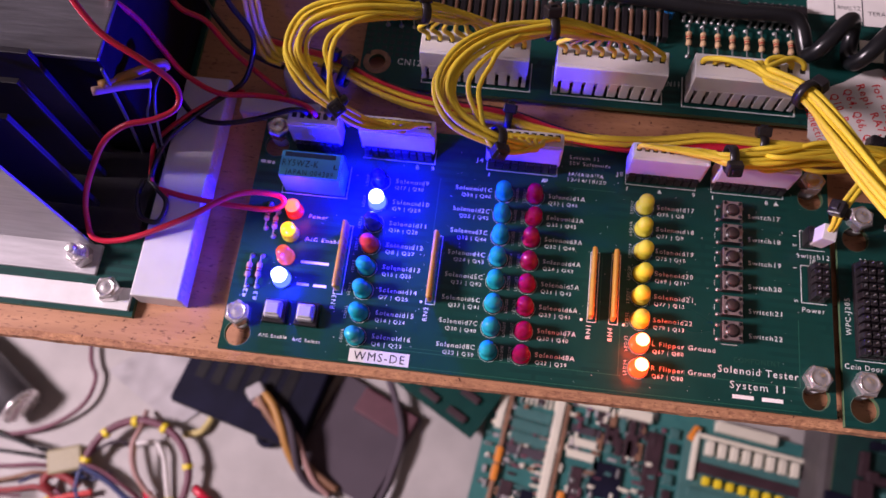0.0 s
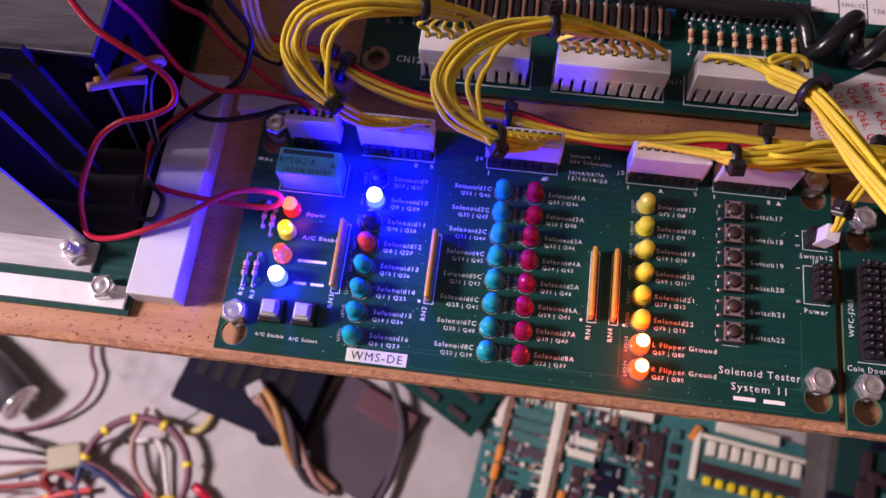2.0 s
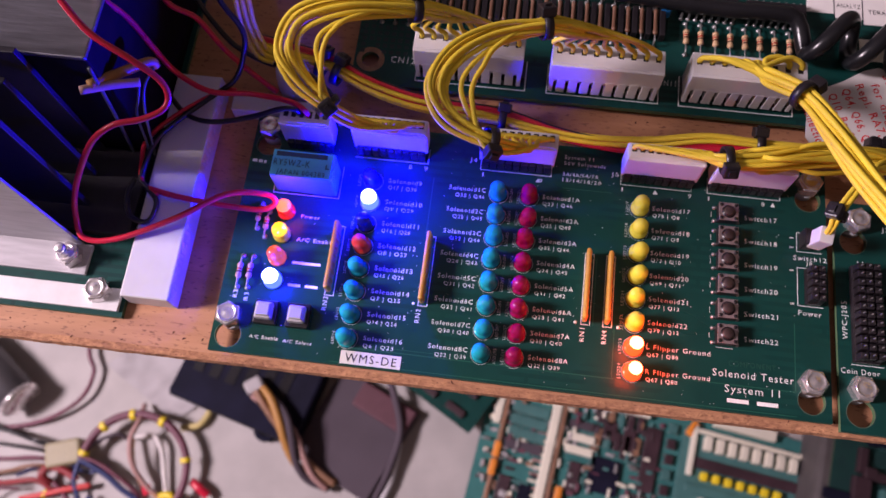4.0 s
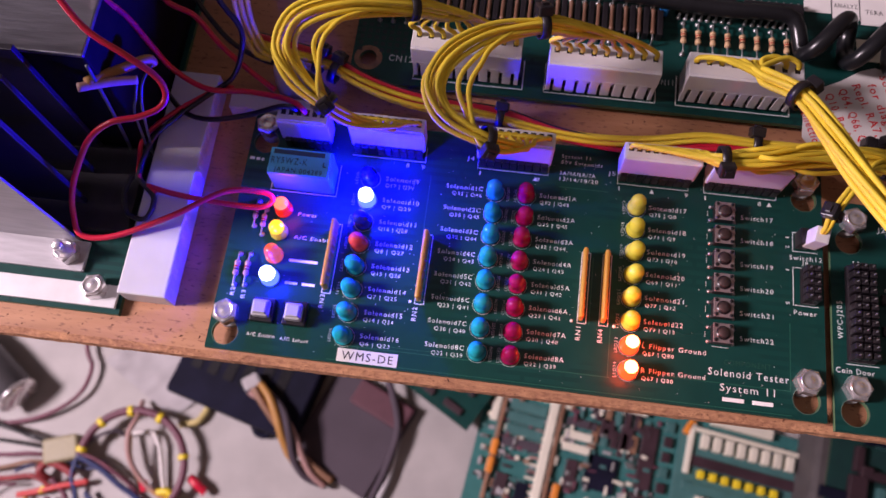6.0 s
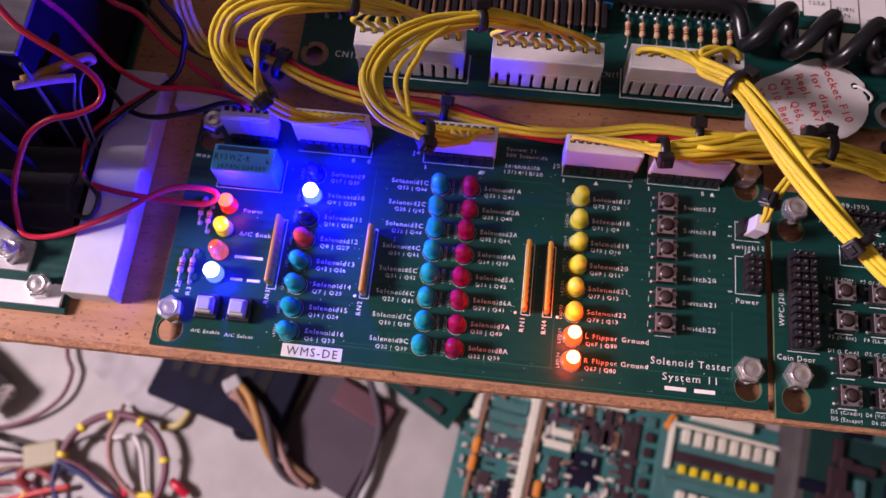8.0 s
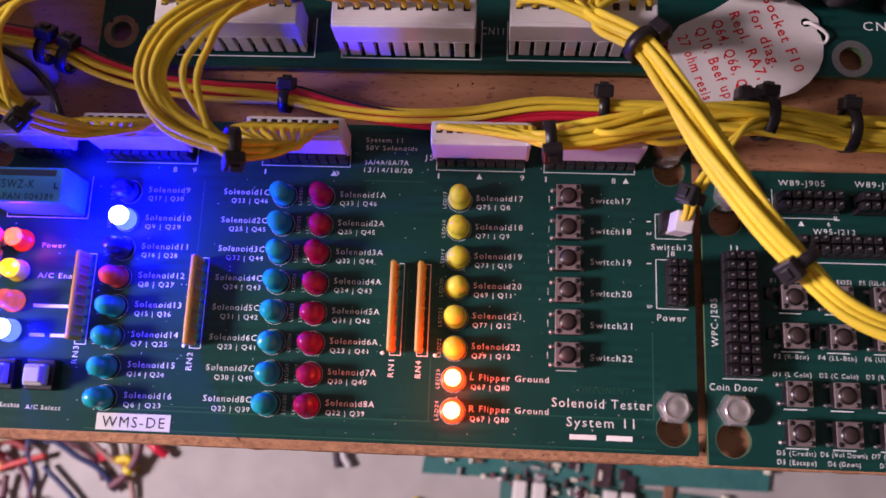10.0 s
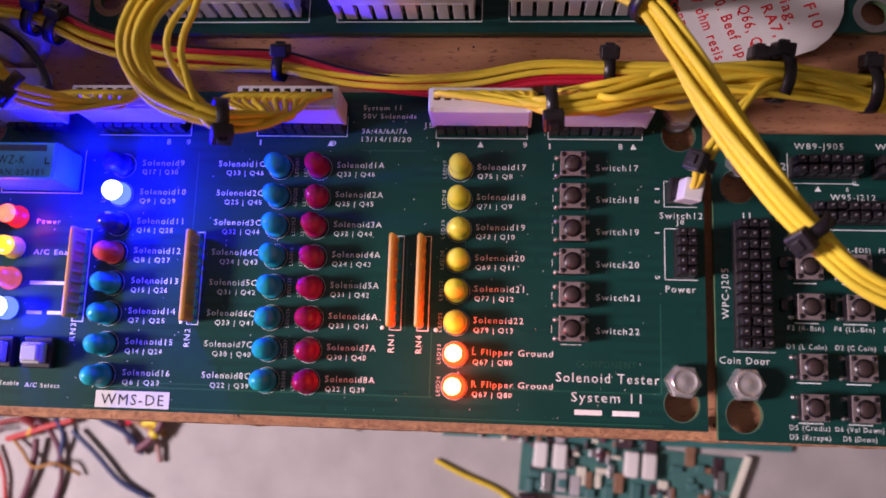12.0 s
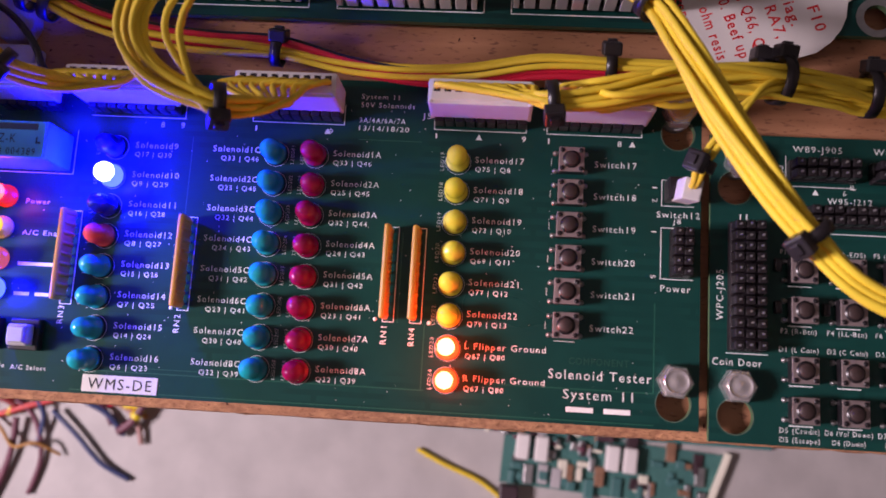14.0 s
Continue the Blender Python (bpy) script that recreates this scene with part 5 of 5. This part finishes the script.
for i in range(11):
    chip(112 + 11 * (i % 5), 176 - 26 * (i // 5), 7, 20, (DARK_CHIP, BROWN_PART, TEAL_PART, DARK_CHIP)[i % 4], cpu)
for i in range(26):
    part("pin_strip", Shape().box(-1.2, 1.2, -7, 7, 0.2, 5.5, 0.6), CREAM if i % 4 else TIN, cpu, "pale pin strip", (18 + 5.4 * (i % 9), 178 + 17 * (i // 9), 0))
for i in range(14):
    part("resistor_row", Shape().box(-5.5, 5.5, -1.4, 1.4, 0.2, 4.5, 0.9), PINK_SLEEVE if i % 2 else CREAM, cpu, "row resistor", (52, 40 + 7.5 * i, 0))
third = thing("loose_circuit_board", "small teal circuit board with white blocks on the bench", "circuit board")
third.matrix_basis = at_bench(172, -80, -4, 3)
# Mask colour is lightened to stand in for the hazy blur over this board.
part("board_panel", Shape().plate([(-112, -32), (100, -32), (118, 26), (-112, 26)], [], -2, 0), [circuit_board("haze_pale_board_mask", (0.07, 0.19, 0.17), (0.05, 0.14, 0.13), 0.5), LAMINATE], third)
part("edge_rail", Shape().box(-3, 3, -34, 34, -2, 8, 1), CREAM, third, "cream edge rail", pose(0.111, -0.004, 0, 0, 0, -17))
part("foot", Shape().box(-100, 90, -4, 4, -3, -2), NYLON, third)
for x in (-92, -72, 2, 20):
    part("white_block", Shape().box(-7, 7, -13, 13, 0, 14, 2), PAPER, third, "white connector block", (x, 8, 0))
for i in range(60):
    x, y = mixed.uniform(-105, 100), mixed.uniform(-28, 22)
    w, h = mixed.choice(((10, 20), (6, 14), (9, 9), (12, 6)))
    m = mixed.choice((CREAM, TEAL_PART, DARK_CHIP, TEAL_PART, BROWN_PART, TEAL_PART, TIN, CLEAR_BAG))
    part("small_component", Shape().box(-w / 2, w / 2, -h / 2, h / 2, 0.2, mixed.uniform(3, 7), 0.9), m, third, at=(x, y, 0))

second = thing("loose_circuit_board", "dark teal circuit board partly under the plywood shelf", "circuit board")
second.matrix_basis = at_bench(-105, 130, -30, 22)
part("board_panel", Shape().plate([(-90, -20), (110, -20), (110, 160), (-90, 160)], [], -2, 0), [MASK_OLD, LAMINATE], second)
for i in range(16):
    part("chip", Shape().box(-12, 12, -4, 4, 0.4, 5, 0.8), mixed.choice((DARK_CHIP, CREAM, TEAL_PART, DARK_CHIP)), second, "integrated circuit", (-70 + 38 * (i % 5), -8 + 26 * (i // 5), 0))
part("foot", Shape().box(-80, 100, 0, 6, -22, -2), NYLON, second)
dark = thing("dark_box", "flat dark navy electronic case on the bench", "case")
dark.matrix_basis = at_bench(-275, 94, -15, 0)
part("case", Shape().box(-75, 82, -54, 90, 0, 34, 3), NAVY, dark)
part("rim", Shape().box(-73, 80, -55.2, -53.6, 22, 30, 0.6), BLACK_METAL, dark)
for i in range(6):
    part("slot", Shape().box(-60 + 20 * i, -48 + 20 * i, -20, 60, 34, 35, 0.4), BLACK_METAL, dark)
card = thing("cardboard_sleeve", "grey-brown card sleeve leaning beside a board", "card sleeve")
card.matrix_basis = at_bench(-150, 40, -24, 0)
part("sleeve", Shape().box(-50, 52, -52, 62, 0, 12, 2), GREY_FOAM, card)
part("flap", Shape().box(-20, 50, 30, 60, 12, 17, 3), material("maroon_card", (0.10, 0.035, 0.05), 0.6, scale=60), card, "dark maroon block")
sheet = thing("plastic_film", "crumpled pale film sheet lying on the bench", "film")
n, p, f = 24, [], []
for i in range(n):
    for j in range(n):
        u, v = i / (n - 1), j / (n - 1)
        p.append((-60 + 110 * u + 40 * v, -30 + 120 * v, 2.5 + 9 * max(0, noise.noise((u * 3, v * 3, 1))) + 5 * max(0, noise.noise((u * 8, v * 7, 4)))))
for i in range(n - 1):
    for j in range(n - 1):
        f.append((i * n + j, (i + 1) * n + j, (i + 1) * n + j + 1, i * n + j + 1))
film_shape = Shape().put(p, f, True)
film_shape.put([(x, y, z - 0.6) for x, y, z in p], [q[::-1] for q in f], True)
film = part("film", film_shape, CLEAR_BAG, sheet)
sheet.matrix_basis = at_bench(-385, 84, -30)


def bench_wire(q, r, mat, parent, name="wire"):
    return part(name, Shape().tube([(x, y, Z + z) for x, y, z in q], r, 8, 8), mat, parent)


ring = thing("cable_loom", "round purple-red cable loom with yellow tape bands", "cable loom")
c, pts = (-384, -26), []
for i in range(15):
    a = radians(-60 + 17 * i)
    pts.append((c[0] + 60 * math.cos(a), c[1] + 60 * math.sin(a), 20 + 6 * math.sin(a)))
bench_wire(pts, 4.6, PURPLE_WIRE, ring, "loom")
for k in (1, 4, 7, 9, 11, 13):
    a, b = Vector(pts[k]), Vector(pts[k + 1])
    bench_wire([a + 0.35 * (b - a), a + 0.65 * (b - a)], 6.2, BRIGHT_YELLOW, ring, "tape_band")
DULL_RED = material("dull_red_insulation", (0.26, 0.03, 0.035), 0.5)
CORAL = material("coral_red_insulation", (0.55, 0.06, 0.06), 0.45)
for mat, r, q in (
        (BLUE_WIRE, 3.4, [(-446, -22, 22), (-416, -34, 18), (-393, -48, 14), (-370, -60, 10), (-350, -82, 6)]),
        (BLUE_WIRE, 2.6, [(-446, -24, 20), (-448, -46, 16), (-440, -66, 12), (-446, -100, 6)]),
        (PURPLE_WIRE, 2.4, [(-444, -20, 22), (-424, -24, 20), (-400, -36, 16), (-378, -50, 10), (-366, -72, 6)]),
        (PINK_SLEEVE, 3.0, [(-392, 46, 10), (-386, 26, 30), (-390, 6, 32), (-384, -20, 26), (-366, -42, 16), (-340, -60, 10), (-330, -90, 6)]),
        (OCHRE_SLEEVE, 2.8, [(-396, 8, 12), (-390, -12, 16), (-380, -30, 16), (-362, -46, 14), (-340, -54, 12), (-326, -62, 8)]),
        (PAPER, 2.6, [(-400, 8, 6), (-391, 10, 12), (-372, 13, 12), (-362, 2, 12), (-357, -10, 10), (-349, -36, 8), (-342, -56, 6)]),
        (GREY_FOAM, 2.2, [(-444, -14, 20), (-428, 2, 18), (-412, 10, 14), (-404, 6, 8)]),
        (DULL_RED, 4.6, [(-476, -52, 10), (-484, -44, 18), (-478, -34, 18), (-462, -36, 16), (-446, -44, 14)]),
        (DULL_RED, 3.0, [(-560, -62, 6), (-520, -56, 14), (-490, -50, 18), (-470, -58, 14)]),
        (CORAL, 3.4, [(-506, -72, 8), (-480, -64, 12), (-460, -57, 14), (-430, -48, 12)]),
        (RED_WIRE, 5.2, [(-368, -40, 14), (-364, -50, 12)]),
        (RED_WIRE, 5.0, [(-318, -30, 12), (-308, -36, 14), (-298, -43, 10)]),
        (BRIGHT_YELLOW, 4.4, [(-350, -50, 12), (-338, -48, 14), (-330, -58, 12)]),
        (BRIGHT_YELLOW, 3.6, [(-476, -60, 12), (-480, -66, 12)]),
        (PURPLE_WIRE, 3.0, [(-470, -50, 16), (-450, -70, 10), (-440, -110, 6), (-450, -150, 4)]),
        (BLUE_WIRE, 3.0, [(-430, -60, 12), (-402, -84, 10), (-372, -112, 8), (-340, -128, 4)]),
        (CORAL, 2.4, [(-520, -80, 6), (-506, -110, 6), (-498, -150, 4), (-470, -190, 4)]),
        (PURPLE_WIRE, 3.6, [(-470, -70, 12), (-474, -110, 8), (-490, -160, 5)])):
    bench_wire(q, r, mat, ring)
tangle = random.Random(21)
for k in range(3):
    x, y = tangle.uniform(-530, -390), tangle.uniform(-130, -30)
    q, a = [], tangle.uniform(0, 6.28)
    for i in range(5):
        q.append((x, y, tangle.uniform(5, 26)))
        a += tangle.uniform(-1.1, 1.1)
        x, y = x + 26 * math.cos(a), y + 22 * math.sin(a)
    bench_wire(q, tangle.uniform(1.5, 2.6), (PURPLE_WIRE, OCHRE_SLEEVE, BLUE_WIRE, PURPLE_WIRE, GREY_FOAM, BLUE_WIRE)[k % 6], ring)
plug = thing("wire_plug", "cream plug with black wires", "plug")
part("plug_body", Shape().box(-20, 20, -14, 14, 0, 20, 3), material("tan_nylon_plug", (0.33, 0.29, 0.17), 0.5), plug, at=at_bench(-466, -18, 18, 4))
for k in range(4):
    bench_wire([(-478, -12 - 7 * k, 14), (-500, -9 - 9 * k, 20), (-528, -3 - 14 * k, 14), (-600, 8 - 24 * k, 8)], (2.8, 1.8, 2.2, 2.2)[k], (BLACK_WIRE, BLACK_WIRE, PURPLE_WIRE, BROWN_PART)[k], plug)
rod = thing("torch", "grey metal torch with a bright ring", "torch")
part("barrel", Shape().lathe([(16, 0), (22, 4), (24, 60), (20, 120), (20, 190)], n=24, turn=Matrix.Rotation(radians(-90), 4, "X")), material("dark_grey_metal", (0.12, 0.115, 0.125), 0.4, 0.6), rod, at=pose(-0.530, 0.034, -0.674, 0, 0, 56))
part("rim", Shape().lathe([(18, -5), (23, -3), (23, 1), (17, 3)], n=24, turn=Matrix.Rotation(radians(-90), 4, "X")), STEEL, rod, at=pose(-0.530, 0.034, -0.674, 0, 0, 56))
brown = thing("brown_wire", "thin brown wire curling over the bench", "wire")
bench_wire([(-486, 160, 6), (-472, 100, 12), (-460, 76, 12), (-467, 44, 12), (-500, 17, 10), (-549, 2, 6), (-620, -6, 4)], 2.6, PURPLE_WIRE, brown)
ribbon = thing("ochre_lead", "twisted ochre and grey lead with a pale plug", "cable")
spine = [(-257, 72, 46), (-242, 62, 46), (-225, 45, 44), (-212, 26, 40), (-200, 6, 30), (-184, -8, 20), (-164, -16, 12)]
for k, (mat, wide) in enumerate(((OCHRE_SLEEVE, 4.6), (BROWN_PART, 4.0), (PINK_SLEEVE, 3.6), (GREY_FOAM, 4.4))):
    turn = [1.5708 * k + 0.95 * i for i in range(7)]
    bench_wire([(x + 5.0 * math.cos(q), y + 5.0 * math.cos(q), z + 4.0 * math.sin(q)) for (x, y, z), q in zip(spine, turn)], wide, mat, ribbon, "lead")
part("plug_body", Shape().box(-10, 10, -8, 8, 0, 14, 3), CLEAR_BAG, ribbon, at=at_bench(-262, 78, 35, 36))
part("ring", Shape().lathe([(12, 0), (14, 3), (14, 9), (8, 11), (7, 4)], n=20), NAVY, ribbon, at=at_bench(-248, 36, 0, 3))
grey = thing("grey_cable", "grey sheathed cable draped over the bench", "cable")
bench_wire([(-128, 130, 24), (-108, 90, 22), (-96, 50, 18), (-104, 5, 14), (-114, -26, 10), (-112, -48, 8)], 4.2, GREY_FOAM, grey)
bench_wire([(-96, 40, 10), (-100, 0, 9), (-108, -30, 8), (-100, -46, 6)], 4.2, NYLON, grey)
bit = thing("yellow_wire", "short pale yellow wire lying on the bench", "wire")
bench_wire([(-317, 48, 6), (-325, 32, 8), (-345, 26, 6)], 4.0, material("pale_yellow_insulation", (0.6, 0.5, 0.2), 0.5), bit)
bench_wire([(-30, -76, 6), (0, -90, 7), (36, -104, 6), (60, -120, 4)], 2.4, YELLOW, bit)
part("jumper", Shape().box(-10, 10, -10, 10, 0, 20, 2), DARK_CHIP, bit, at=at_bench(68, -116, 0, 0))
black_case = thing("black_case", "large black equipment case beside the board", "case")
black_case.matrix_basis = at_bench(450, 60, -9, 0)
part("case", Shape().box(-105, 250, -72, 330, 0, 60, 6), material("black_case_vinyl", (0.09, 0.078, 0.08), 0.6, scale=60), black_case)
part("lid_seam", Shape().box(-101, 246, -73, 326, 38, 41, 1), BLACK, black_case)
dim = thing("dark_circuit_board", "dim dark circuit board lying on the black case", "circuit board")
dim.matrix_basis = at_bench(450, 60, -9, 60)
part("board_panel", Shape().plate([(-92, -64), (150, -64), (150, 150), (-92, 150)], [], 0.2, 2.0), [circuit_board("very_dark_board_mask", (0.012, 0.05, 0.045), (0.01, 0.035, 0.035), 0.6), LAMINATE], dim)
for i in range(54):
    x, y = mixed.uniform(-84, 142), mixed.uniform(-56, 140)
    w, h = mixed.choice(((26, 9), (9, 26), (34, 12), (12, 12), (18, 30)))
    part("chip", Shape().box(-w / 2, w / 2, -h / 2, h / 2, 2.0, mixed.uniform(6, 14), 1.2), mixed.choice((DARK_CHIP, DARK_CHIP, NAVY, DARK_CHIP, TEAL_PART)), dim, at=(x, y, 0))
